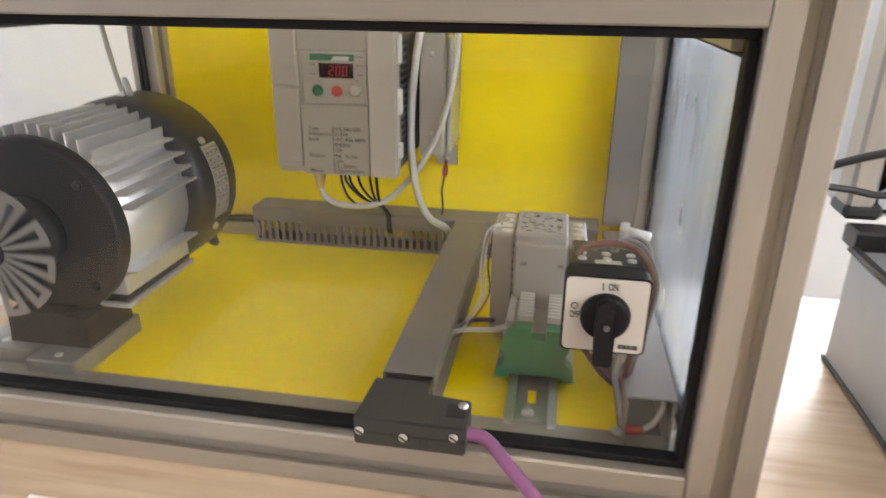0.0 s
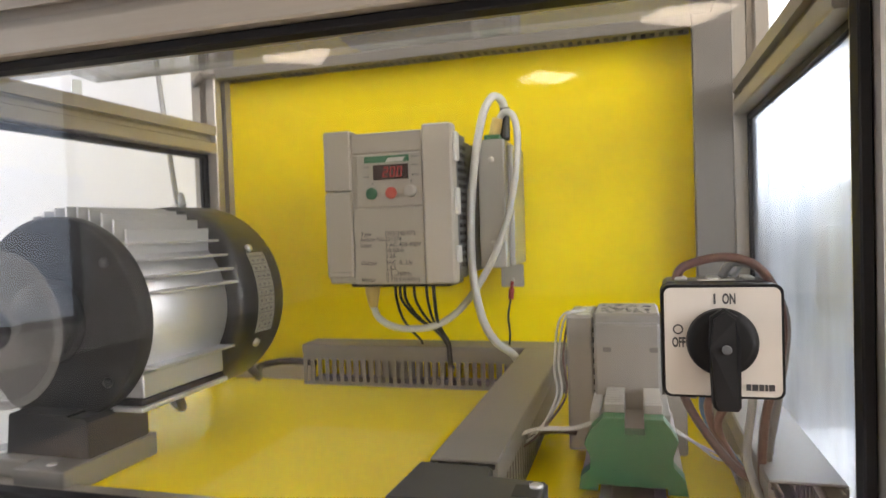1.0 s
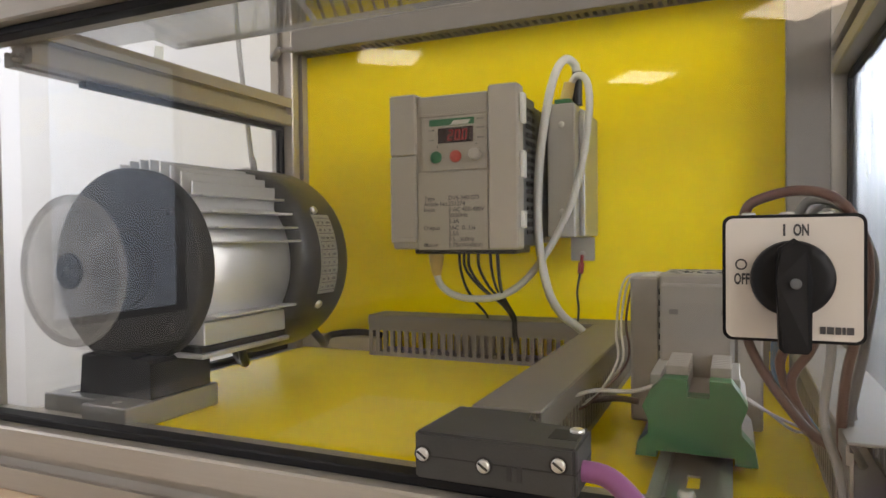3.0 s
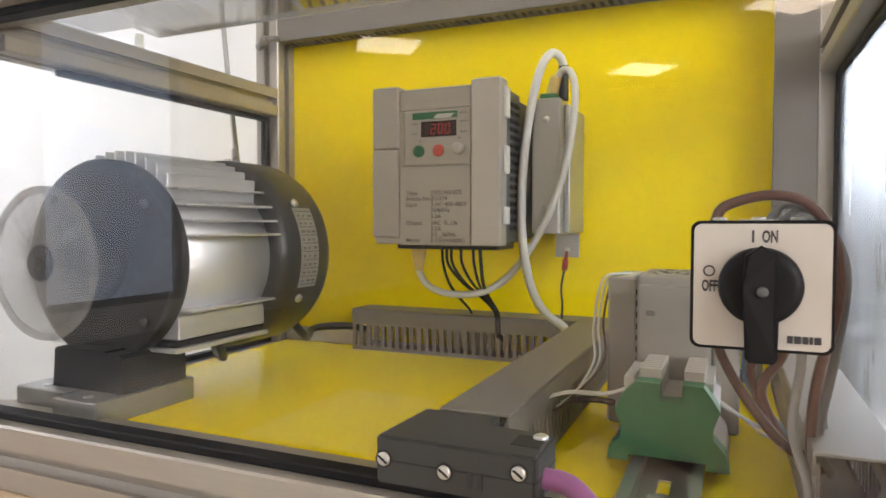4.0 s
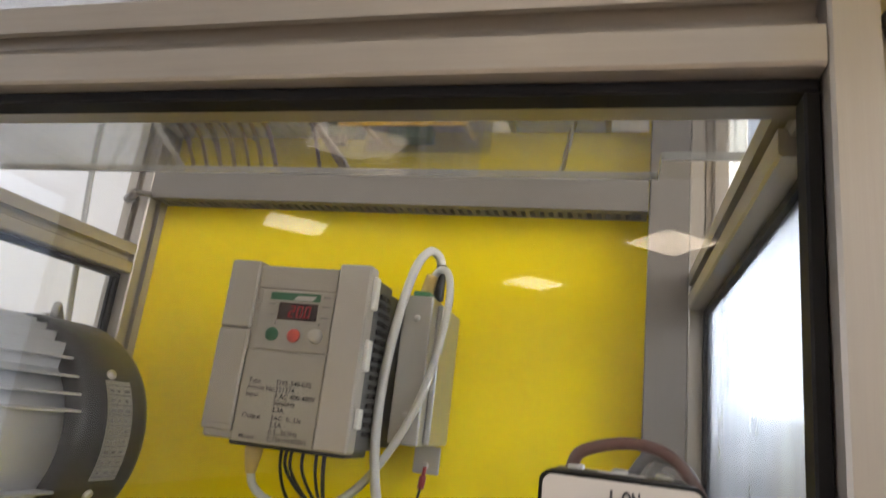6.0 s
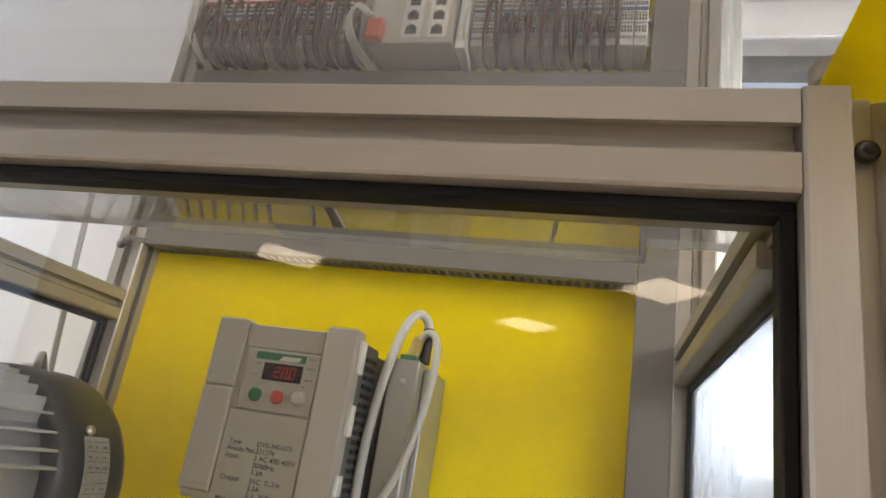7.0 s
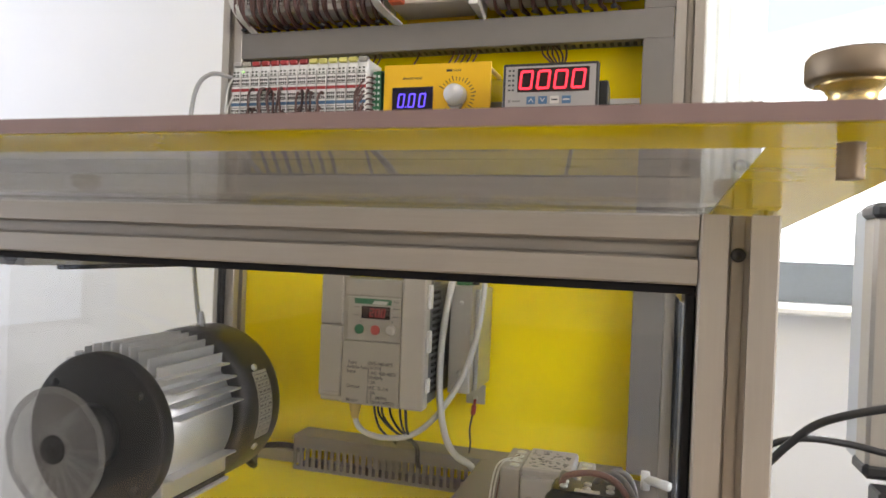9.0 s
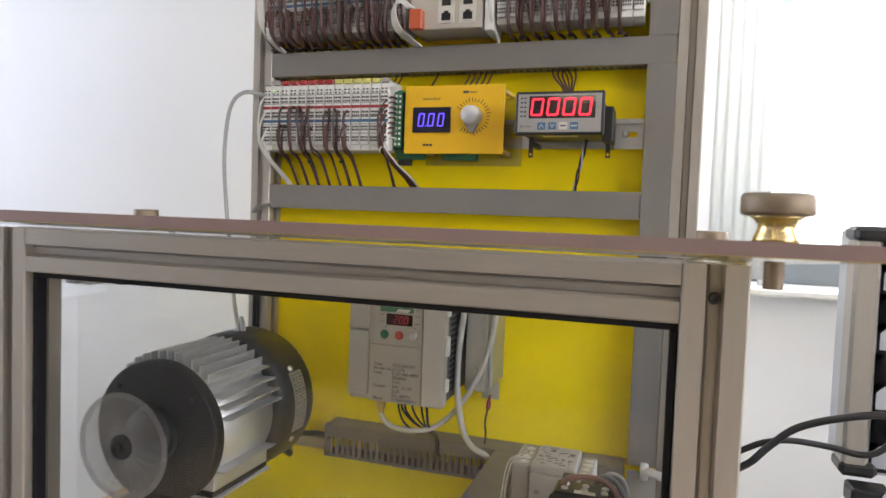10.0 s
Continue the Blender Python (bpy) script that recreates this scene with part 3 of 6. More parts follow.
def rig():
    f = thing("aluminium_frame", (-0.277, 0.18, TABLE), "silver anodised aluminium profile frame standing on the table", "frame")
    for x in (LX + 0.02, RX - 0.02):
        extrusion(f, "front_post", (x, 0.02, 0), "z", TABLE, 0.318)
    extrusion(f, "top_bar", (0, 0.02, 0.2985), "x", LX + 0.0405, RX - 0.0405, 0.039)
    extrusion(f, "bottom_bar", (0, 0.02, 0.006), "x", LX + 0.0405, RX - 0.0405)
    for x in (-0.535, 0.009):
        extrusion(f, "rear_post", (x, REAR + 0.015, 0), "z", TABLE, TOP, 0.030, 0.0082, 0.009)
        extrusion(f, "side_rail", (x, 0, 0.2805), "y", 0.0405, REAR - 0.0005, 0.030, 0.0082, 0.009)
        extrusion(f, "lower_side_rail", (x, 0, 0.004), "y", 0.0405, REAR - 0.0005, 0.030, 0.0082, 0.009)
    extrusion(f, "rear_bar", (0, REAR + 0.015, TOP + 0.0155), "x", -0.55, 0.024, 0.030, 0.0082, 0.009)
    for x, z in ((0.02, 0.2965), (0.02, 0.0)):
        bm = bmesh.new()
        lathe(bm, [(0.0036, 0.0), (0.0040, -0.002), (0.0034, -0.003), (0.0018, -0.003), (0.0016, -0.0015)], (x, 0.0066, z), "y", 16)
        part("cap_screw", bm, BLACK_PLASTIC, f, "black cap screw in the slot", True)
    # hinge bracket on the rear post
    bm = bmesh.new()
    rod(bm, (-0.541, 0.330, 0.341), (-0.526, 0.322, 0.346), 0.0045)
    rod(bm, (-0.526, 0.322, 0.346), (-0.520, 0.336, 0.349), 0.0030)
    part("bracket", bm, DUCT, f, "small grey clamp", True)

    b = thing("back_panel", (-0.27, PLATE_Y, 0.0), "glossy yellow coated mounting panel", "panel")
    part("panel", box(bmesh.new(), -0.5495, 0.0235, PLATE_Y, PLATE_Y + 0.004, 0.018, TOP, bev=0.0008), YELLOW, b)
    g = thing("base_panel", (-0.27, 0.18, 0.0), "glossy yellow coated base panel", "panel")
    part("panel", box(bmesh.new(), -0.5195, -0.0065, 0.0405, PLATE_Y - 0.001, FLOOR_PANEL - 0.004, FLOOR_PANEL, bev=0.0006), YELLOW, g)
    part("rear_strip", box(bmesh.new(), -0.5190, -0.4245, 0.3455, 0.3580, FLOOR_PANEL + 0.0003, 0.0345, bev=0.0008), ALU, g, "aluminium strip along the back")
    part("support_strip", boxes((-0.5195, -0.0065, 0.0405, 0.06, 0.004, FLOOR_PANEL - 0.004), (-0.5195, -0.0065, 0.30, 0.334, 0.004, FLOOR_PANEL - 0.004)), ALU_RAW, g)

    # front pane with rubber strip
    p = thing("front_pane", (-0.277, 0.02, 0.026), "clear polycarbonate front pane held by a black rubber strip", "pane")
    ob = part("pane", boxes((LX + 0.038, RX - 0.038, 0.0192, 0.0208, 0.024, 0.281)), PANE, p)
    ob.visible_shadow = False
    xl, xr, zb, zt, k = LX + 0.0405, RX - 0.0405, 0.0262, 0.2787, 0.0050
    for a in ((xl, xr, zb, zb + k), (xl, xr, zt - k, zt), (xl, xl + k, zb + k, zt - k), (xr - k, xr, zb + k, zt - k)):
        part("rubber_strip", box(bmesh.new(), a[0], a[1], 0.0080, 0.0190, a[2], a[3], bev=0.0008), BLACK, p)
    for x in (-0.535, 0.009):
        s = thing("side_pane", (x, 0.19, 0.02), "dusty clear polycarbonate side pane", "pane", "side panes")
        ob = part("pane", boxes((x - 0.0008, x + 0.0008, 0.041, REAR - 0.001, 0.0205, 0.2645)), SIDE_PANE if x > -0.2 else PANE, s)
        ob.visible_shadow = False
        k = 0.0045
        y0 = 0.041 if x > -0.2 else 0.09
        for a in ((y0, REAR - 0.001, 0.0195, 0.0195 + k), (y0, REAR - 0.001, 0.265 - k, 0.265), (REAR - 0.001 - k, REAR - 0.001, 0.0195 + k, 0.265 - k)):
            for d in (-1, 1):
                part("rubber_strip", boxes((x + d * 0.0009, x + d * 0.004, *a) if d > 0 else (x - 0.004, x - 0.0009, *a)), BLACK, s)


rig()


def ducts():
    cable_duct(0.382, 0.034, 0.042, pose(-0.423, 0.328, FLOOR_PANEL), "grey slotted wiring duct on the yellow base panel")
    cable_duct(0.300, 0.032, 0.042, pose(-0.158, 0.026, FLOOR_PANEL, 0, 0, 90), "long grey slotted wiring duct with an open end")
    cable_duct(0.300, 0.029, 0.042, pose(-0.007, 0.026, FLOOR_PANEL, 0, 0, 90), "grey wiring duct beside the side pane")
    cable_duct(0.520, 0.029, 0.030, pose(-0.527, PLATE_Y, 0.5215, 90), "grey slotted wiring duct across the yellow panel", solid=0.009)
    cable_duct(0.489, 0.029, 0.030, pose(-0.527, PLATE_Y, 0.3468, 90), "grey slotted wiring duct across the yellow panel", solid=0.009)
    for z0, z1 in ((0.064, 0.5205), (0.5515, 1.0)):
        cable_duct(z1 - z0, 0.029, 0.030, pose(-0.007, PLATE_Y, z0, 90) @ pose(0, 0, 0, 0, 0, 90), "upright grey wiring duct at the panel's edge", solid=0.009)


ducts()


def top_sheet():
    """The clear sheet with its yellow film border, lying aslant on the front bar, and its brass screws."""
    z0, z1, slope = 0.3211, 0.3262, 0.060
    xl, xr, yf, yb, yn = -0.604, 0.058, -0.188, 0.178, 0.152

    def aslant(bm):
        for v in bm.verts:
            v.co.z -= slope * v.co.y
        return bm

    s = thing("top_sheet", (-0.277, 0.0, z0), "clear acrylic cover sheet bordered with translucent yellow film", "sheet")
    bm = bmesh.new()
    prism(bm, [(xl, yf), (xr, yf), (xr, yn), (-0.040, yn), (-0.040, yb), (-0.527, yb), (-0.527, yn), (xl, yn)], z0, z1, "z")
    ob = part("sheet", aslant(bm), TOP_SHEET, s)
    ob.visible_shadow = False
    ir, jf = 0.0055, -0.156
    for a in ((xl, xr, yf, jf), (ir, xr, jf, yn)):
        ob = part("film", aslant(boxes((a[0] + 0.0005, a[1] - 0.0005, a[2] + 0.0005, a[3] - 0.0005, z0 - 0.0006, z0 - 0.0002))), YELLOW_FILM, s, "translucent yellow film")
        ob.visible_shadow = False
    for a in ((-0.527, -0.0405, yb + 0.0002, yb + 0.0010), (-0.0398, -0.0390, yn + 0.0010, yb + 0.0010), (-0.0385, xr, yn + 0.0002, yn + 0.0010)):
        part("cut_edge", aslant(boxes((*a, z0, z1))), POLISHED, s, "pale polished cut edge")
    part("front_edge", aslant(boxes((xl, xr, yf - 0.0012, yf - 0.0002, z0 - 0.0004, z1))), EDGE, s, "mauve-brown cut edge")
    y = 0.165
    part("spacer", lathe(bmesh.new(), [(0.004, 0), (0.004, z0 - 0.0008 - slope * y - 0.2957)], (-0.535, y, 0.2957), "z", 20), SMALL_COVER, s, "clear plastic spacer", True)
    for x, y in ((-0.438, 0.02), (0.0175, 0.02)):
        z = z1 - slope * (y - 0.009)
        t = thing("flat_screw", (x, y, z), "flat-topped brass screw standing on the clear sheet", "screw", "flat brass screws")
        part("head", lathe(bmesh.new(), [(0.0060, 0.0), (0.0060, 0.0035), (0.0095, 0.0045), (0.0100, 0.0052), (0.0100, 0.0125), (0.0092, 0.0133)], (x, y, z), "z", 28), DULL_BRASS, t, "", True)
    x, y = 0.027, -0.166
    z = z1 - slope * (y - 0.008)
    k = thing("thumb_screw", (x, y, z), "knurled brass thumb screw through the sheet's corner", "screw")
    bm = bmesh.new()
    lathe(bm, [(0.0085, 0.0), (0.0078, 0.0022), (0.0066, 0.0050), (0.0066, 0.0068), (0.0085, 0.0092), (0.0102, 0.0100)], (x, y, z + 0.0001), "z", 40)
    part("neck", bm, BRASS, k, "polished waisted brass neck", True)
    bm = bmesh.new()
    lathe(bm, [(0.0110, 0.0), (0.0126, 0.0006), (0.0130, 0.0014), (0.0130, 0.0072), (0.0120, 0.0086), (0.0095, 0.0086)], (x, y, z + 0.0102), "z", 72)
    part("head", bm, DULL_BRASS, k, "dull knurled head", True)
    bm = bmesh.new()
    lathe(bm, [(0.0034 if i % 2 else 0.0039, -0.0015 * i / 2) for i in range(0, 15)], (x, y, z0 - slope * y - 0.0014), "z", 20)
    part("bolt", bm, DULL_BRASS, k, "threaded end below the sheet", True)

top_sheet()

# ---- the motor ----
AX, AZ = -0.468, 0.123
ROTOR_Y = 0.0240


def motor():
    o = (AX, 0.12, 0.0365)
    m = thing("electric_motor", o, "finned aluminium motor with black end shields and a spinning disc", "motor")
    c = (AX, 0, AZ)
    # front shield
    bm = bmesh.new()
    lathe(bm, [(0.0675, 0.0672), (0.0694, 0.0678), (0.0702, 0.0692), (0.0702, 0.0800), (0.0690, 0.0818), (0.060, 0.0820)], c, "y", 72)
    front = part("front_shield", bm, DARK_PAINT, m, "dark grey round end shield", True)
    bm = bmesh.new()
    lathe(bm, [(0.0085, 0.0400), (0.0140, 0.0410), (0.0150, 0.0500), (0.026, 0.0560), (0.028, 0.0668)], c, "y", 40)
    part("bearing_boss", bm, DARK_PAINT, front, "", True)
    for a in (40, 135, 220, 318):
        bm = bmesh.new()
        screw_head(bm, (AX + 0.060 * math.cos(radians(a)), 0.0670, AZ + 0.060 * math.sin(radians(a))), 0.0035, "y", 0.003)
        part("screw", bm, BLACK_PLASTIC, front, "", True)
    # finned body
    bm = bmesh.new()
    lathe(bm, [(0.0655, 0.0805), (0.0655, 0.176)], c, "y", 72)
    body = part("body", bm, ALU_CAST, m, "silver cast aluminium body", True)

    def fin(x0, x1, z0, z1):
        part("fin", box(bmesh.new(), AX + x0, AX + x1, 0.0822, 0.172, AZ + z0, AZ + z1, bev=0.0005), ALU_CAST, body)

    for i in range(-5, 6):
        x = i * 0.0098
        fin(x - 0.0009, x + 0.0009, math.sqrt(0.066 ** 2 - x * x) - 0.004, math.sqrt(0.0770 ** 2 - x * x) + 0.0005)
    for s in (1, -1):
        for z in (0.050, 0.0385, 0.0275, 0.017, -0.034):
            a, b = math.sqrt(0.066 ** 2 - z * z) - 0.004, math.sqrt(0.0775 ** 2 - z * z)
            fin(min(s * a, s * b), max(s * a, s * b), z - 0.0009, z + 0.0009)
        lo, hi = sorted((s * 0.030, s * 0.0580))
        part("flank", box(bmesh.new(), AX + lo, AX + hi, 0.0825, 0.172, AZ - 0.0545, AZ - 0.0380, bev=0.0008), ALU_CAST, body)
        part("dark_strip", box(bmesh.new(), AX + lo, AX + hi + (0.001 if s > 0 else 0), 0.0790, 0.170, AZ - 0.0590, AZ - 0.0547, bev=0.0004), DARK_PAINT, body, "dark strip under the body")
        part("mounting_rail", box(bmesh.new(), AX + lo - (0.004 if s < 0 else 0), AX + hi + (0.004 if s > 0 else 0), 0.0760, 0.172, AZ - 0.0625, AZ - 0.0592, bev=0.0006), ALU_CAST, body)
    # rear bell
    bm = bmesh.new()
    lathe(bm, [(0.066, 0.170), (0.0745, 0.1715), (0.0785, 0.178), (0.0795, 0.188), (0.0795, 0.2300), (0.0772, 0.2365), (0.060, 0.2395)], c, "y", 80)
    bell = part("rear_bell", bm, BLACK_PLASTIC, m, "glossy black rear cover", True)
    bm = bmesh.new()
    grid = []
    for i in range(13):
        a = radians(-20 + 49 * i / 12)
        grid.append([bm.verts.new((AX + 0.0801 * math.cos(a), y, AZ + 0.0801 * math.sin(a))) for y in (0.1920, 0.2170)])
    for p, q in zip(grid, grid[1:]):
        bm.faces.new((p[0], p[1], q[1], q[0]))
    bmesh.ops.solidify(bm, geom=bm.faces[:], thickness=0.0004)
    tag = part("rating_plate", bm, TAG, bell, "printed metal rating plate", True)
    def rule(a0, a1, y0, y1):
        """A printed line on the plate, bent round the bell."""
        bm, n = bmesh.new(), max(1, round((a1 - a0) / 5))
        row = []
        for i in range(n + 1):
            a = radians(a0 + (a1 - a0) * i / n)
            row.append([bm.verts.new((AX + 0.0806 * math.cos(a), y, AZ + 0.0806 * math.sin(a))) for y in (y0, y1)])
        for p, q in zip(row, row[1:]):
            bm.faces.new((p[0], p[1], q[1], q[0]))
        part("print", bm, INK_SOFT, bell)

    for k in range(10):
        rule(-18 + 4.9 * k, -17.5 + 4.9 * k, 0.1935, 0.2155)
    for y in (0.1935, 0.2010, 0.2080, 0.2152):
        rule(-18, 26.6, y, y + 0.0003)
    random.seed(21)
    for k in range(9):
        for y0 in (0.1948, 0.2022, 0.2092):
            rule(-16.4 + 4.9 * k, -14.9 + 4.9 * k, y0, y0 + random.uniform(0.002, 0.0052))
    for a in (-27, 32, 92, 150, 210):
        p = Vector((AX + 0.0795 * math.cos(radians(a)), 0.199, AZ + 0.0795 * math.sin(radians(a))))
        d = Vector((math.cos(radians(a)), 0, math.sin(radians(a))))
        bm = bmesh.new()
        rod(bm, p - d * 0.001, p + d * 0.0024, 0.0034, 14)
        part("screw", bm, STEEL, bell, "bright cross-head screw", True)
    # foot
    bm = bmesh.new()
    prism(bm, [(AX - 0.027, 0.0366), (AX + 0.040, 0.0366), (AX + 0.040, 0.060), (AX + 0.037, 0.0625), (AX + 0.024, 0.0625), (AX + 0.024, 0.0640),
               (AX - 0.022, 0.0640), (AX - 0.024, 0.0625), (AX - 0.0245, 0.0625)], 0.052, 0.106, "y")
    part("foot", bm, DARK_PAINT, m, "dark cast foot")
    part("foot_neck", box(bmesh.new(), AX - 0.022, AX + 0.024, 0.0675, 0.0815, 0.0600, 0.0800, bev=0.002), DARK_PAINT, m)
    # rotor disc on the shaft: open petals of pale plastic
    bm = bmesh.new()
    lathe(bm, [(0.0045, -0.002), (0.0045, 0.0156)], (0, 0, 0), "y", 20)
    lathe(bm, [(0.0105, 0.000), (0.0115, 0.001), (0.0115, 0.006), (0.0100, 0.007)], (0, 0, 0), "y", 32)
    rotor = new("rotor_disc", mesh_of("rotor_disc", bm, DARK_PAINT, True))
    rotor.parent = m
    rotor.location = Vector((AX, ROTOR_Y, AZ)) - Vector(o)
    ORIGIN[rotor] = Vector((0, 0, 0))
    tagged(rotor, "pale open-petalled disc turning on the motor shaft")
    n = 11
    for k in range(n):
        bm = bmesh.new()
        mid = 2 * math.pi * k / n
        half = math.pi / n * 0.70

        def strip(p, q, r, s):
            lo = [bm.verts.new((x, 0.0026, z)) for x, z in (p, q, r, s)]
            hi = [bm.verts.new((x, 0.0040, z)) for x, z in (p, q, r, s)]
            bm.faces.new(lo), bm.faces.new(hi[::-1])
            for i in range(4):
                bm.faces.new((lo[i], lo[(i + 1) % 4], hi[(i + 1) % 4], hi[i]))

        def at(rad, ang):
            return rad * math.cos(mid + ang), rad * math.sin(mid + ang)
        for s in (-1, 1):
            strip(at(0.0105, s * half * 0.05), at(0.0105, s * half * 1.15), at(0.0490, s * half), at(0.0440, s * half * 0.40))
        for i in range(4):
            a, b = half * (-1 + i / 2), half * (-1 + (i + 1) / 2)
            strip(at(0.0442, a), at(0.0442, b), at(0.0494, b), at(0.0494, a))
        p = new("petal", mesh_of("petal", bm, ROTOR_GREY))
        p.parent = rotor
    # base strips under the foot
    b = thing("mounting_plate", (AX, 0.09, FLOOR_PANEL), "milled aluminium strips under the motor", "base plate")
    part("strip", box(bmesh.new(), -0.4660, -0.426, 0.030, 0.112, FLOOR_PANEL + 0.0004, 0.0364, bev=0.0008), ALU_RAW, b)
    part("strip", box(bmesh.new(), -0.5190, -0.4668, 0.042, 0.112, FLOOR_PANEL + 0.0004, 0.0364, bev=0.0008), ALU_RAW, b)
    for x, y in ((-0.445, 0.040), (-0.50, 0.052)):
        bm = bmesh.new()
        lathe(bm, [(0.003, 0), (0.0032, 0.0004), (0.002, 0.0006)], (x, y, 0.0364), "z", 16)
        part("screw", bm, STEEL, b, "", True)
    bm = bmesh.new()
    tube(bm, [(-0.436, 0.150, 0.0655), (-0.434, 0.148, 0.052), (-0.440, 0.158, 0.041), (-0.455, 0.166, 0.045), (-0.462, 0.168, 0.0605)], 0.0035)
    part("cable_gland", bm, BLACK_PLASTIC, b, "", True)
    # grey sensor cable up the left post
    bm = bmesh.new()
    tube(bm, [(-0.462, 0.199, 0.2035), (-0.480, 0.220, 0.213), (-0.528, 0.285, 0.185), (-0.545, 0.300, 0.205), (-0.556, 0.305, 0.255), (-0.568, 0.305, 0.36), (-0.571, 0.305, 0.42), (-0.563, 0.305, 0.476), (-0.545, 0.31, 0.496), (-0.524, 0.325, 0.494)], 0.0028)
    solo("sensor_cable", bm, WIRE_GREY, "thin grey cable looping from the motor up to the terminals", "cable", smooth=True)
    bm = bmesh.new()
    tube(bm, [(-0.45, 0.2396, 0.075), (-0.43, 0.25, 0.048), (-0.462, 0.305, 0.033), (-0.478, 0.338, 0.036), (-0.455, 0.350, 0.0390), (-0.430, 0.350, 0.0388), (-0.421, 0.350, 0.037)], 0.0038)
    solo("motor_cable", bm, WIRE_BLACK, "black cable from the motor into the wiring duct", "cable", smooth=True)


motor()
ROTOR = bpy.data.objects["rotor_disc"]
ROTOR_HOME = ROTOR.location.copy()

# ---- the frequency inverter ----
VX0, VX1, VZ0, VZ1, VY = -0.345, -0.231, 0.131, 0.262, 0.2335


def inverter():
    v = thing("frequency_inverter", ((VX0 + VX1) / 2, PLATE_Y, VZ0), "light grey frequency inverter with keypad on the yellow panel", "inverter")
    part("heat_sink", box(bmesh.new(), VX0 + 0.003, VX1 - 0.004, 0.292, PLATE_Y - 0.0005, VZ0 + 0.004, VZ1 - 0.008, bev=0.001), HEATSINK, v, "dark metal heat sink")
    part("body", box(bmesh.new(), VX0 + 0.002, VX1 - 0.003, 0.250, 0.292, VZ0 + 0.002, VZ1 - 0.004, bev=0.001), HEATSINK, v, "dark vented body")
    for i in range(16):
        z = VZ0 + 0.012 + i * 0.0068
        for y0, y1 in ((0.256, 0.262), (0.266, 0.276), (0.280, 0.288)):
            part("vent", boxes((VX1 - 0.0032, VX1 - 0.0018, y0, y1, z, z + 0.0034)), HOLE, v) if y0 > 0.26 else None
    part("side_label", boxes((VX1 - 0.0030, VX1 - 0.0022, 0.294, 0.300, VZ0 + 0.02, VZ1 - 0.05)), LABEL_WHITE, v)
    # front cover: two columns, sunk middle, keypad
    part("front_cover", box(bmesh.new(), VX0 + 0.0005, VX1 - 0.0005, VY + 0.003, 0.250, VZ0 + 0.0005, VZ1 - 0.003, bev=0.0015), HOUSING, v)
    part("upper_column", box(bmesh.new(), VX0, -0.3205, VY, 0.249, 0.2108, VZ1, bev=0.0012), HOUSING, v)
    part("terminal_door", box(bmesh.new(), VX0, -0.3205, VY - 0.0004, 0.249, VZ0 + 0.006, 0.2100, bev=0.0012), HOUSING, v)
    part("column", box(bmesh.new(), -0.2560, VX1, VY - 0.0004, 0.249, VZ0, VZ1 + 0.001, bev=0.0014), HOUSING2, v)
    part("lower_cover", box(bmesh.new(), -0.3198, -0.2566, VY + 0.0012, 0.249, VZ0, 0.1955, bev=0.0008), HOUSING, v)
    part("top_cover", box(bmesh.new(), -0.3198, -0.2566, VY + 0.0022, 0.249, 0.2415, VZ1 - 0.003, bev=0.0008), HOUSING, v)
    for z0, z1 in ((0.232, 0.256), (0.188, 0.210), (0.148, 0.162)):
        part("clip", box(bmesh.new(), VX1 - 0.0004, VX1 + 0.0030, VY + 0.006, VY + 0.0145, z0, z1, bev=0.0008), WHITE, v, "white side clip")
    k = part("keypad", box(bmesh.new(), -0.3155, -0.2570, VY + 0.0014, VY + 0.004, 0.1965, 0.2405, bev=0.0006), HOUSING, v, "sunk keypad panel")
    y = VY + 0.0012
    part("colour_stripe", boxes((-0.3080, -0.2680, y, y + 0.0004, 0.2335, 0.2390)), GREEN_BTN, k, "green printed stripe")
    part("stripe_mark", prism(bmesh.new(), [(-0.2890, 0.2338), (-0.2740, 0.2338), (-0.2710, 0.2372), (-0.2860, 0.2372)], y - 0.0003, y - 0.0001), LABEL_WHITE, k, "white slanted mark")
    part("display", box(bmesh.new(), -0.3000, -0.2690, y - 0.0004, y + 0.0004, 0.2190, 0.2315), SCREEN, k, "dark red display window")
    for bm in digits("20.0", -0.2910, 0.2252, 0.0044, 0.0085, 0.0018, y - 0.0006, 0.0009, 0.12):
        part("figure", bm, GLOW_RED_DIM, k, "faint red figure")
    for x, mt in ((-0.3020, GREEN_BTN), (-0.2845, RED_BTN)):
        part("button", lathe(bmesh.new(), [(0.0050, 0.0004), (0.0050, -0.0010), (0.0042, -0.0016)], (x, y, 0.2078), "y", 28), mt, k, "", True)
    part("dial", lathe(bmesh.new(), [(0.0052, 0.0004), (0.0050, -0.003), (0.0044, -0.0052), (0.003, -0.0055)], (-0.2670, y, 0.2085), "y", 28), HOUSING2, k, "grey speed dial", True)
    for x, z in ((-0.3052, 0.2295), (-0.3052, 0.2215), (-0.2655, 0.2295), (-0.2655, 0.2215), (-0.2655, 0.2365), (-0.3015, 0.2155), (-0.267, 0.2165)):
        part("print", boxes((x, x + 0.0012, y - 0.0001, y + 0.0004, z, z + 0.0012)), INK, k)
        if x < -0.305 or -0.266 < x < -0.265:
            part("print", boxes((x + 0.002 if x > -0.28 else x - 0.004, x + 0.0055 if x > -0.28 else x - 0.001, y - 0.0001, y + 0.0004, z, z + 0.0011)), INK_SOFT, k)
    y = VY + 0.0009
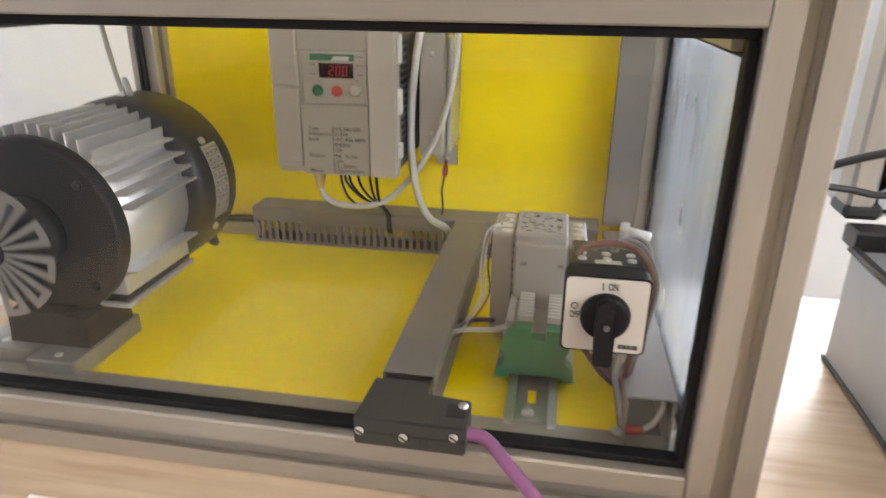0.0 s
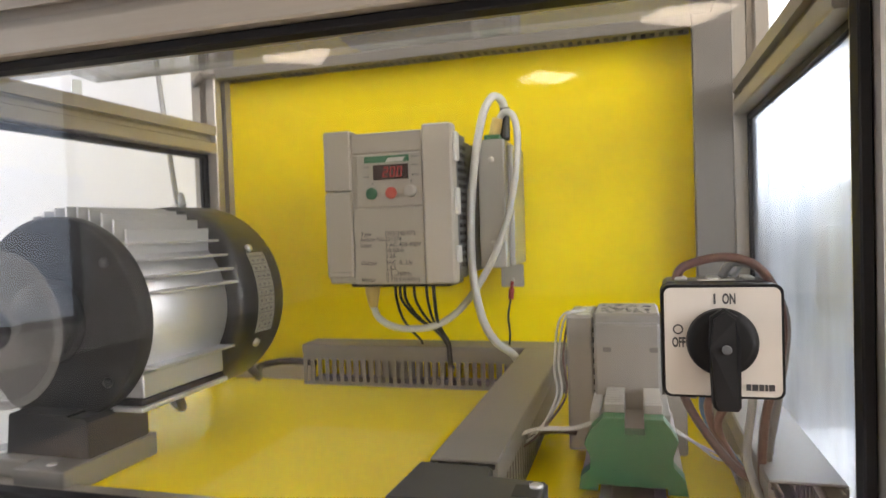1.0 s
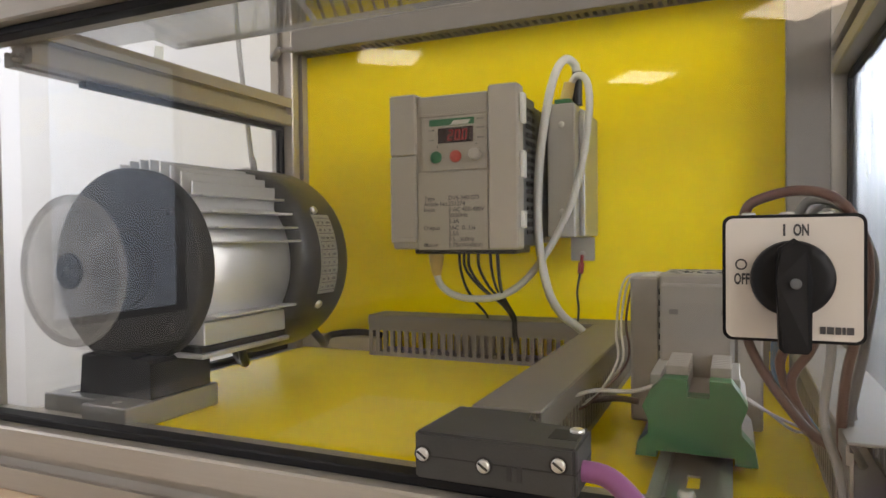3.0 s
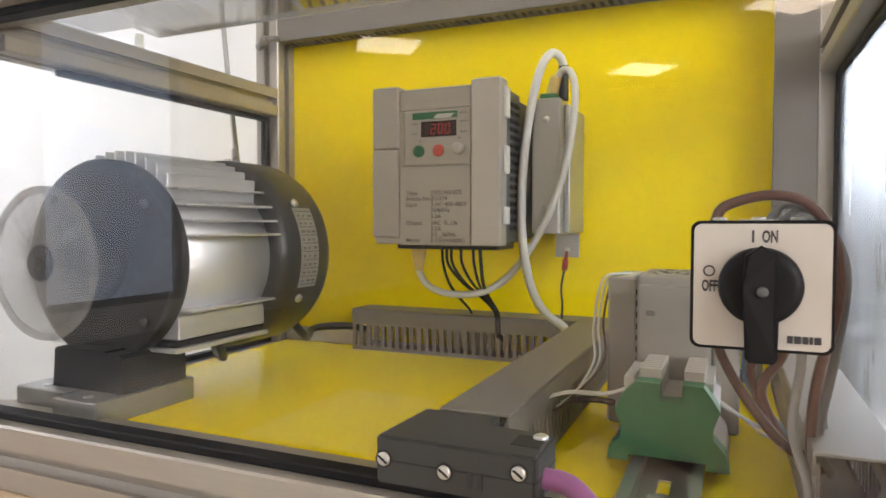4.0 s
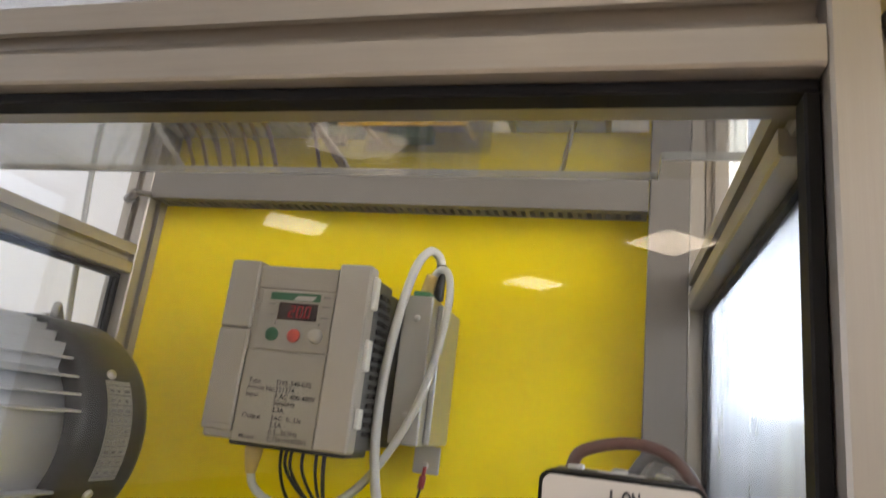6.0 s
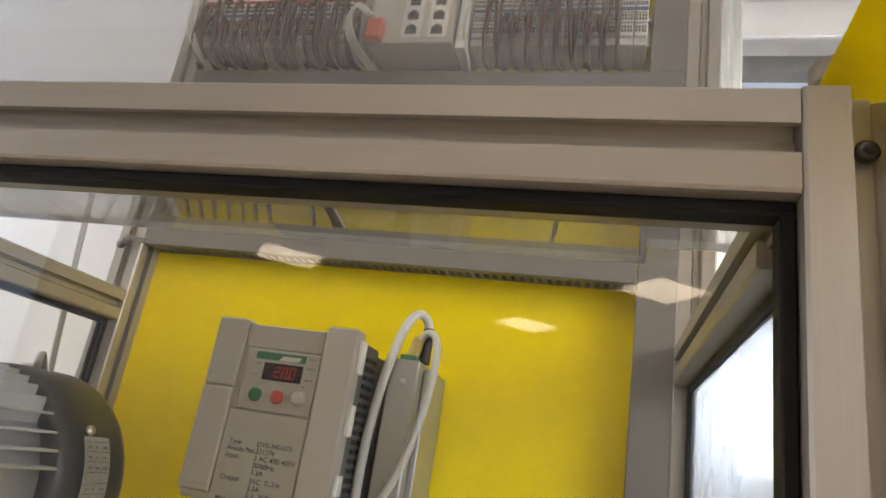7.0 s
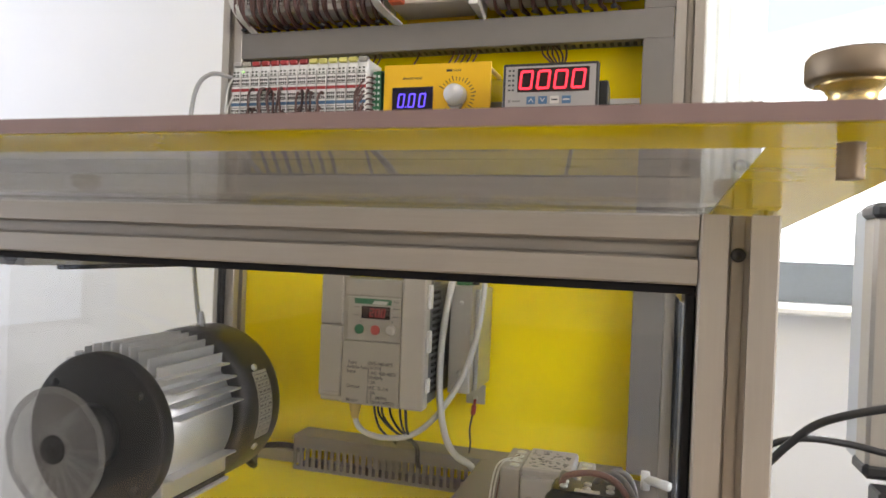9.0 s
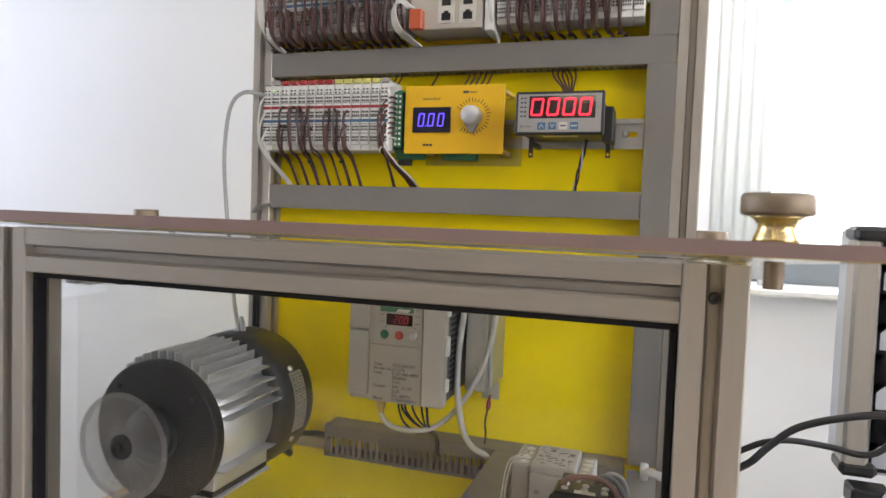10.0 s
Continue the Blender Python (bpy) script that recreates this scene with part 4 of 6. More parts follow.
    for i, (a, b) in enumerate((("Type", "DV5-340-075"), ("Article No.", "231374"), ("Input", "3 AC 400-480V"), ("", "50/60Hz"), ("", "3.3A"), ("Output", "3AC  0...Ue"), ("", "2.5A"), ("", "0.5...360Hz"), ("Motor", "0.75kW(400V)"))):
        z = 0.1722 - i * 0.00475 - (0.0008 if i > 4 else 0)
        if a:
            words("print", a, 0.0050, (-0.3140 if i else -0.3135, y, z), INK, v, bold=0.00006)
        words("print", b, 0.0050, (-0.2915, y, z), INK, v, bold=0.00006)
    part("slot_mark", boxes((-0.3405, -0.3215, VY - 0.0007, VY, VZ0 + 0.0105, VZ0 + 0.0110)), INK_SOFT, v)
    part("terminal_strip", box(bmesh.new(), VX0 + 0.012, VX1 - 0.01, 0.255, 0.30, VZ0 - 0.004, VZ0 + 0.003, bev=0.001), BLACK_PLASTIC, v)


inverter()


def filter_box():
    f = thing("line_filter", (-0.207, PLATE_Y, 0.12), "flat sheet-metal filter box on the yellow panel", "filter")
    part("case", box(bmesh.new(), -0.2225, -0.1985, 0.290, PLATE_Y - 0.0005, 0.140, 0.254, bev=0.0012), FILTER, f)
    part("cover", box(bmesh.new(), -0.1984, -0.1935, 0.305, PLATE_Y - 0.0005, 0.141, 0.250, bev=0.001), FILTER, f)
    part("flange", box(bmesh.new(), -0.2150, -0.1930, 0.3440, 0.3460, 0.118, 0.1398, bev=0.0006), FILTER, f, "lower earthing tab")
    part("top_plug", box(bmesh.new(), -0.217, -0.203, 0.294, 0.318, 0.2543, 0.2585, bev=0.0006), GREEN, f, "green plug")
    for x, y, z in ((-0.210, 0.2898, 0.236), (-0.210, 0.2898, 0.1620), (-0.204, 0.3439, 0.1245)):
        bm = bmesh.new()
        screw_head(bm, (x, y, z), 0.0027)
        part("screw", bm, STEEL, f, "", True)
    e = thing("earth_wire", (-0.205, 0.34, 0.06), "thin dark earth wire with a red crimped lug", "wire")
    part("lug", rod(rod(bmesh.new(), (-0.204, 0.3425, 0.1235), (-0.2045, 0.341, 0.1165), 0.0016), (-0.2045, 0.341, 0.1165), (-0.2055, 0.340, 0.1065), 0.0028), RED, e, "red crimped sleeve", True)
    part("wire", tube(bmesh.new(), [(-0.2055, 0.340, 0.1075), (-0.2085, 0.340, 0.09), (-0.2075, 0.341, 0.075), (-0.2085, 0.342, 0.060)], 0.0011), WIRE_BLACK, e, "", True)


filter_box()


def inverter_cables():
    c = thing("keypad_cable", (-0.30, 0.29, 0.09), "pale round cable looping from an ochre plug up to the filter", "cable")
    part("plug", lathe(bmesh.new(), [(0.0066, 0.0), (0.0064, -0.010), (0.0044, -0.020), (0.0036, -0.024)], (-0.318, 0.268, 0.1315), "z", 16), BOOT, c, "ochre plug boot", True)
    part("cable", tube(bmesh.new(), [(-0.318, 0.268, 0.109), (-0.314, 0.270, 0.098), (-0.303, 0.275, 0.0895), (-0.285, 0.28, 0.0865), (-0.262, 0.285, 0.0900), (-0.240, 0.29, 0.106), (-0.216, 0.286, 0.138), (-0.199, 0.285, 0.174), (-0.189, 0.286, 0.214),
                                     (-0.186, 0.290, 0.252), (-0.190, 0.296, 0.273), (-0.199, 0.303, 0.279), (-0.206, 0.306, 0.272)], 0.0031, 10), WIRE_WHITE, c, "", True)
    part("end_plug", tube(bmesh.new(), [(-0.206, 0.306, 0.274), (-0.2085, 0.306, 0.264), (-0.210, 0.306, 0.2588)], 0.0052, 10), BOOT, c, "ochre plug boot", True)
    d = thing("power_cable", (-0.22, 0.29, 0.06), "thicker pale cable arching over the filter and down to the duct", "cable")
    part("cable", tube(bmesh.new(), [(-0.196, 0.330, 0.040), (-0.199, 0.312, 0.058), (-0.212, 0.293, 0.074), (-0.222, 0.285, 0.098), (-0.228, 0.281, 0.140), (-0.2275, 0.280, 0.19), (-0.223, 0.282, 0.235), (-0.216, 0.288, 0.275), (-0.2085, 0.296, 0.292),
                                     (-0.202, 0.304, 0.290), (-0.200, 0.308, 0.282)], 0.0037, 10), WIRE_WHITE, d, "", True)
    part("plug", tube(bmesh.new(), [(-0.200, 0.308, 0.284), (-0.2005, 0.310, 0.270), (-0.2005, 0.310, 0.2545)], 0.0046, 10), BLACK_PLASTIC, d, "black plug", True)
    for i, (x, x2, y) in enumerate(((-0.299, -0.296, 0.275), (-0.293, -0.2715, 0.272), (-0.288, -0.2700, 0.270), (-0.281, -0.2685, 0.275), (-0.268, -0.2655, 0.270), (-0.261, -0.2630, 0.268))):
        bm = bmesh.new()
        zend = 0.0555 if i < 4 else 0.0545
        tube(bm, [(x, y, 0.1300), (x + 0.001, y, 0.114), ((x + x2) / 2, y + 0.012, 0.096), (x2, y + 0.030, 0.082), (x2, 0.322 if i > 3 else 0.335, 0.066), (x2 + 0.0005, 0.3225 if i > 3 else 0.340, zend)] + ([(x2 + 0.001, 0.323, 0.046), (x2, 0.332, 0.040)] if i > 3 else []), 0.0013 if i < 5 else 0.0016)
        solo("motor_lead", bm, WIRE_BLACK, "thin black lead from the inverter into the duct", "wire", "black inverter leads", smooth=True)
    bm = bmesh.new()
    lathe(bm, [(0.0036, 0), (0.0038, 0.002), (0.0036, 0.004)], (-0.269, 0.302, 0.083), "z", 12)
    solo("cable_tie", bm, BLACK_PLASTIC, "black cable tie round the leads", "cable tie", smooth=True)


inverter_cables()

# ---- things on the base panel ----


def floor_rail():
    r = thing("din_rail", (-0.0945, 0.14, FLOOR_PANEL), "slotted steel mounting rail screwed to the base panel", "rail")
    z = FLOOR_PANEL + 0.0004
    x0, x1 = -0.1120, -0.0770
    part("flange", boxes((x0, x0 + 0.006, 0.032, 0.27, z + 0.006, z + 0.0072), (x0 + 0.005, x0 + 0.006, 0.032, 0.27, z, z + 0.006)), STEEL, r)
    part("flange", boxes((x1 - 0.006, x1, 0.032, 0.27, z + 0.006, z + 0.0072), (x1 - 0.006, x1 - 0.005, 0.032, 0.27, z, z + 0.006)), STEEL, r)
    cells, y = [], 0.032
    for i in range(7):
        cells += [(x0 + 0.006, -0.0975, y, y + 0.018, z, z + 0.001), (-0.0915, x1 - 0.006, y, y + 0.018, z, z + 0.001), (x0 + 0.006, x1 - 0.006, y + 0.018, y + 0.034, z, z + 0.001)] if i % 2 else [(x0 + 0.006, x1 - 0.006, y, y + 0.034, z, z + 0.001)]
        y += 0.034
    part("web", boxes(*cells), STEEL, r)
    bm = bmesh.new()
    lathe(bm, [(0.0042, 0.0), (0.0042, 0.001), (0.0034, 0.003), (0.0022, 0.0034)], (-0.0965, 0.054, z + 0.001), "z", 20)
    part("screw", bm, STEEL, r, "bright cross-head screw", True)
    # terminals on the rail
    base = FLOOR_PANEL + 0.0078
    cx = -0.0945

    def shape(k, top):
        pts = [(-0.0290, 0.000), (-0.0185, 0.000), (-0.0185, 0.004), (0.0185, 0.004), (0.0185, 0.000), (0.0290, 0.000), (0.0275, 0.010), (0.0215, 0.018), (0.0215, 0.024), (0.0245, 0.034), (0.0205, 0.042),
               (0.0170, top), (0.0070, top), (0.0070, top - 0.010), (-0.0035, top - 0.010), (-0.0035, top), (-0.0150, top), (-0.0215, 0.040), (-0.0255, 0.030), (-0.0225, 0.022), (-0.0225, 0.014), (-0.0280, 0.008)]
        return [(cx + x * k, base + z * k * 0.86) for x, z in pts]

    e = thing("earth_terminal", (cx, 0.092, base), "green earth terminal clipped on the rail", "terminal")
    part("body", prism(bmesh.new(), shape(1.0, 0.0475), 0.0865, 0.0925), GREEN, e)
    part("body", prism(bmesh.new(), shape(1.0, 0.0475), 0.0930, 0.0985), GREEN, e)
    first = None
    for i in range(9):
        y = 0.0990 + i * 0.0052
        if first is None:
            first = thing("rail_terminal", (cx, y, base), "grey screw terminal with white markers on the rail", "terminal", "grey rail terminals")
            part("body", prism(bmesh.new(), shape(0.985, 0.0475), y, y + 0.0050), RELAY_GREY, first)
            for a, b in ((-0.0150, -0.0036), (0.0070, 0.0170)):
                part("marker", box(bmesh.new(), cx + a, cx + b, y + 0.0009, y + 0.0041, base + 0.0402, base + 0.0455, bev=0.0005), HOUSING2, first, "white marker tag")
            for a in (-0.0200, 0.0185):
                part("clamp", box(bmesh.new(), cx + a - 0.0028, cx + a + 0.0028, y + 0.0003, y + 0.0044, base + 0.0345, base + 0.0405, bev=0.0006), STEEL, first, "metal clamp")
        else:
            copy_thing(first, pose(cx, y, base))


floor_rail()


def relay():
    r = thing("power_supply", (-0.095, 0.19, FLOOR_PANEL + 0.008), "warm grey rail-mounted control unit with printed top", "control unit")
    z0 = FLOOR_PANEL + 0.0080
    part("main_body", box(bmesh.new(), -0.1170, -0.0760, 0.147, 0.205, z0, 0.1185, bev=0.0016), RELAY_GREY, r)
    part("front_step", box(bmesh.new(), -0.1160, -0.0770, 0.1395, 0.1468, z0, 0.1130, bev=0.0012), RELAY_GREY, r)
    part("side_body", box(bmesh.new(), -0.1345, -0.1174, 0.150, 0.205, z0, 0.1165, bev=0.0014), RELAY_GREY, r)
    part("side_body", box(bmesh.new(), -0.0756, -0.0610, 0.150, 0.205, z0, 0.1120, bev=0.0014), RELAY_GREY, r)
    part("clip", boxes((-0.1110, -0.1060, 0.1388, 0.1396, 0.0955, 0.0985)), INK_SOFT, r)
    part("clip", boxes((-0.0830, -0.0780, 0.1388, 0.1396, 0.0955, 0.0985)), INK_SOFT, r)
    for i in range(11):
        z = z0 + 0.010 + i * 0.0068
        part("vent", boxes((-0.1178, -0.1168, 0.1490, 0.1500, z, z + 0.0035)), HOLE, r)
    random.seed(5)
    for i in range(46):
        x, y = random.uniform(-0.114, -0.083), random.uniform(0.152, 0.198)
        part("print", boxes((x, x + random.choice((0.0018, 0.003, 0.0045)), y, y + 0.0012, 0.1184, 0.1188)), INK, r)
    for i in range(4):
        for x in (-0.124, -0.068):
            y = 0.158 + i * 0.012
            z = 0.1165 if x < -0.1 else 0.1120
            bm = bmesh.new()
            lathe(bm, [(0.0042, 0.0), (0.0042, 0.0005), (0.0032, 0.0009)], (x, y, z - 0.0001), "z", 14)
            part("terminal_screw", bm, STEEL, r, "", True)
    # white leads to the middle duct
    for i, (za, xa) in enumerate(((0.110, -0.140), (0.106, -0.143), (0.112, -0.137))):
        bm = bmesh.new()
        tube(bm, [(-0.124, 0.170 + 0.006 * i, 0.1175), (xa + 0.004, 0.160, 0.114), (xa, 0.150, za - 0.022), (xa + 0.002, 0.142, 0.066), (-0.150, 0.135 - 0.01 * i, 0.048), (-0.158, 0.13 - 0.01 * i, 0.042)], 0.00075)
        solo("control_wire", bm, WIRE_WHITE if i < 2 else WIRE_BROWN, "thin lead curving from the control unit into the duct", "wire", "control unit leads", smooth=True)
    for i in range(2):
        bm = bmesh.new()
        tube(bm, [(-0.116, 0.104 + 0.005 * i, 0.060), (-0.128, 0.102 + 0.004 * i, 0.0565), (-0.146, 0.100 + 0.004 * i, 0.056), (-0.159, 0.100 + 0.005 * i, 0.052)], 0.0008)
        solo("terminal_wire", bm, WIRE_WHITE, "thin white lead from the terminals into the duct", "wire", "white terminal leads", smooth=True)
        bm = bmesh.new()
        tube(bm, [(-0.072, 0.112 + 0.006 * i, 0.056), (-0.060, 0.110, 0.050), (-0.048, 0.105, 0.046 - 0.003 * i), (-0.037, 0.105 + 0.005 * i, 0.044)], 0.0008)
        solo("terminal_wire", bm, WIRE_WHITE, "thin white lead from the terminals into the duct", "wire", "white terminal leads", smooth=True)
    bm = bmesh.new()
    tube(bm, [(-0.130, 0.150, 0.040), (-0.142, 0.145, 0.042), (-0.159, 0.140, 0.040)], 0.0020)
    solo("control_wire", bm, WIRE_BROWN, "brown lead into the duct", "wire", "control unit leads", smooth=True)


relay()


def main_switch():
    cx, cz, h = -0.0568, 0.1258, 0.0229
    s = thing("main_switch", (cx, 0.0192, cz - h), "rotary switch with white plate and black lever in the pane", "switch")

    def rounded(hw, r, n=5):
        out = []
        for k, (sx, sz) in enumerate(((1, -1), (1, 1), (-1, 1), (-1, -1))):
            for i in range(n + 1):
                a = math.radians(-90 + 90 * k + 90 * i / n)
                out.append((cx + sx * (hw - r) + r * math.cos(a), cz + sz * (hw - r) + r * math.sin(a)))
        return out
    part("bezel", prism(bmesh.new(), rounded(h + 0.0006, 0.0035), 0.0066, 0.0188), SWITCH_BLACK, s, "black square bezel")
    part("face_plate", prism(bmesh.new(), rounded(h - 0.0006, 0.0028), 0.0058, 0.0067), LABEL_WHITE, s, "white printed face plate")
    part("dial", lathe(bmesh.new(), [(0.0140, 0.0057), (0.0136, 0.0030), (0.0128, 0.0016), (0.0100, 0.0010)], (cx, 0, cz), "y", 48), SWITCH_BLACK, s, "round black dial", True)
    bm = bmesh.new()
    prism(bm, [(cx - 0.0052, cz + 0.0112), (cx, cz + 0.0148), (cx + 0.0052, cz + 0.0112), (cx + 0.0056, cz), (cx + 0.0052, cz - 0.0240), (cx + 0.0040, cz - 0.0256), (cx - 0.0036, cz - 0.0256), (cx - 0.0050, cz - 0.0240), (cx - 0.0058, cz)], -0.0075, 0.0012)
    bmesh.ops.bevel(bm, geom=[e for e in bm.edges if e.verts[0].co.y < -0.007 and e.verts[1].co.y < -0.007], offset=0.0012, segments=2, affect="EDGES")
    for v in bm.verts:
        if v.co.y < -0.002:
            v.co.y += 0.0045 * max(0.0, (v.co.z - cz + 0.004) / 0.019)
    lever = part("lever", bm, SWITCH_BLACK, s, "black turning lever")
    part("screw", lathe(bmesh.new(), [(0.0019, 0.0), (0.0019, -0.0003), (0.0013, -0.0005)], (cx + 0.0002, -0.0072, cz - 0.0010), "y", 18), HEATSINK, lever, "bright screw", True)
    words("lettering", "I", 0.0058, (cx - 0.0026, 0.0056, cz + 0.0158), INK, s, "CENTER", 0.8, 0.0002)
    words("lettering", "ON", 0.0058, (cx + 0.0029, 0.0056, cz + 0.0158), INK, s, "CENTER", 0.56, 0.0002)
    words("lettering", "OFF", 0.0056, (cx - 0.0168, 0.0056, cz - 0.0022), INK, s, "CENTER", 0.54, 0.0002)
    bm = bmesh.new()
    lathe(bm, [(0.0021, 0.0056), (0.0021, 0.0054), (0.0015, 0.0054), (0.0015, 0.0056)], (cx - 0.0170, 0, cz + 0.0051), "y", 24, False)
    part("ring_mark", bm, INK, s)
    for i, (a, w) in enumerate(((0.0088, 0.0018), (0.0110, 0.0022), (0.0136, 0.0018), (0.0158, 0.0010), (0.0172, 0.0022))):
        part("print", boxes((cx + a, cx + a + w, 0.0055, 0.0058, cz - 0.0198, cz - 0.0172)), INK, s, "dark printed mark")
    b = part("body", box(bmesh.new(), cx - 0.0215, cx + 0.0215, 0.0222, 0.046, cz - 0.019, cz + 0.0235, bev=0.0015), BLACK_PLASTIC, s, "black switch body behind the pane")
    for i in range(3):
        x = cx - 0.014 + i * 0.014
        part("contact_block", box(bmesh.new(), x - 0.0055, x + 0.0055, 0.0465, 0.064, cz - 0.016, cz + 0.0225, bev=0.001), BLACK_PLASTIC, b)
        for y in (0.030, 0.038):
            part("terminal_screw", lathe(bmesh.new(), [(0.0026, 0), (0.0026, 0.0012), (0.0018, 0.0016)], (x, y, cz + 0.0234), "z", 14), STEEL, b, "", True)
    part("type_label", boxes((cx - 0.007, cx + 0.008, 0.024, 0.029, cz + 0.0236, cz + 0.0240)), LABEL_WHITE, b)
    # leads
    zt, zb = cz + 0.023, cz - 0.019
    leads = [
        ([(cx - 0.016, 0.036, zt), (cx - 0.012, 0.034, zt + 0.0065), (cx + 0.004, 0.032, zt + 0.0105), (cx + 0.018, 0.032, zt + 0.006), (cx + 0.0270, 0.034, zt - 0.010), (cx + 0.0278, 0.036, cz - 0.01), (cx + 0.0225, 0.044, cz - 0.04), (cx + 0.021, 0.048, 0.058), (cx + 0.023, 0.042, 0.040)], 0.0021, WIRE_MAROON),
        ([(cx + 0.004, 0.044, zt), (cx + 0.010, 0.046, zt + 0.007), (cx + 0.022, 0.046, zt + 0.003), (cx + 0.0318, 0.046, cz + 0.004), (cx + 0.0295, 0.050, cz - 0.03), (cx + 0.024, 0.052, 0.060), (cx + 0.030, 0.056, 0.044)], 0.0019, WIRE_SLATE),
        ([(cx + 0.010, 0.052, zt), (cx + 0.016, 0.056, zt + 0.006), (cx + 0.026, 0.058, zt), (cx + 0.030, 0.058, cz), (cx + 0.026, 0.060, cz - 0.04), (cx + 0.028, 0.064, 0.050)], 0.0019, WIRE_GREY),
        ([(cx - 0.014, 0.040, zb), (cx - 0.014, 0.042, zb - 0.010), (cx - 0.006, 0.046, zb - 0.027), (cx + 0.008, 0.050, 0.060), (cx + 0.020, 0.052, 0.050), (cx + 0.026, 0.056, 0.046)], 0.0021, WIRE_BROWN),
        ([(cx + 0.002, 0.044, zb), (cx + 0.001, 0.050, zb - 0.012), (cx - 0.001, 0.056, zb - 0.024), (cx + 0.008, 0.060, 0.058), (cx + 0.022, 0.062, 0.048)], 0.0021, WIRE_MAROON),
        ([(cx - 0.002, 0.052, zb), (cx - 0.003, 0.058, zb - 0.016), (cx - 0.001, 0.064, zb - 0.03), (cx + 0.016, 0.070, 0.050)], 0.0019, BLUE),
        ([(cx + 0.014, 0.044, zb), (cx + 0.010, 0.050, zb - 0.014), (cx + 0.003, 0.056, zb - 0.030), (cx + 0.012, 0.064, 0.055), (cx + 0.024, 0.066, 0.044)], 0.0021, WIRE_MAROON),
        ([(cx + 0.016, 0.040, zb), (cx + 0.0165, 0.042, zb - 0.015), (cx + 0.014, 0.043, 0.066), (cx + 0.019, 0.041, 0.047), (cx + 0.021, 0.036, 0.034)], 0.0020, WIRE_GREY),
    ]
    for pts, r, mt in leads:
        bm = bmesh.new()
        tube(bm, pts, r, 8)
        solo("switch_lead", bm, mt, "insulated lead bending round the rotary switch", "wire", "switch leads", smooth=True)
    l = thing("earth_lug", (-0.034, 0.032, 0.026), "red insulated ring lug bolted to the frame", "lug")
    part("sleeve", rod(bmesh.new(), (-0.0335, 0.0345, 0.031), (-0.0225, 0.0350, 0.0325), 0.0031), RED, l, "red insulating sleeve", True)
    part("ring", lathe(bmesh.new(), [(0.0042, 0.0), (0.0042, 0.0012), (0.0020, 0.0016)], (-0.038, 0.0345, 0.0285), "z", 18), STEEL, l, "", True)
    part("lead", tube(bmesh.new(), [(-0.0225, 0.035, 0.0325), (-0.016, 0.038, 0.036), (-0.010, 0.046, 0.045), (-0.012, 0.06, 0.052)], 0.0017), WIRE_WHITE, l, "", True)


main_switch()


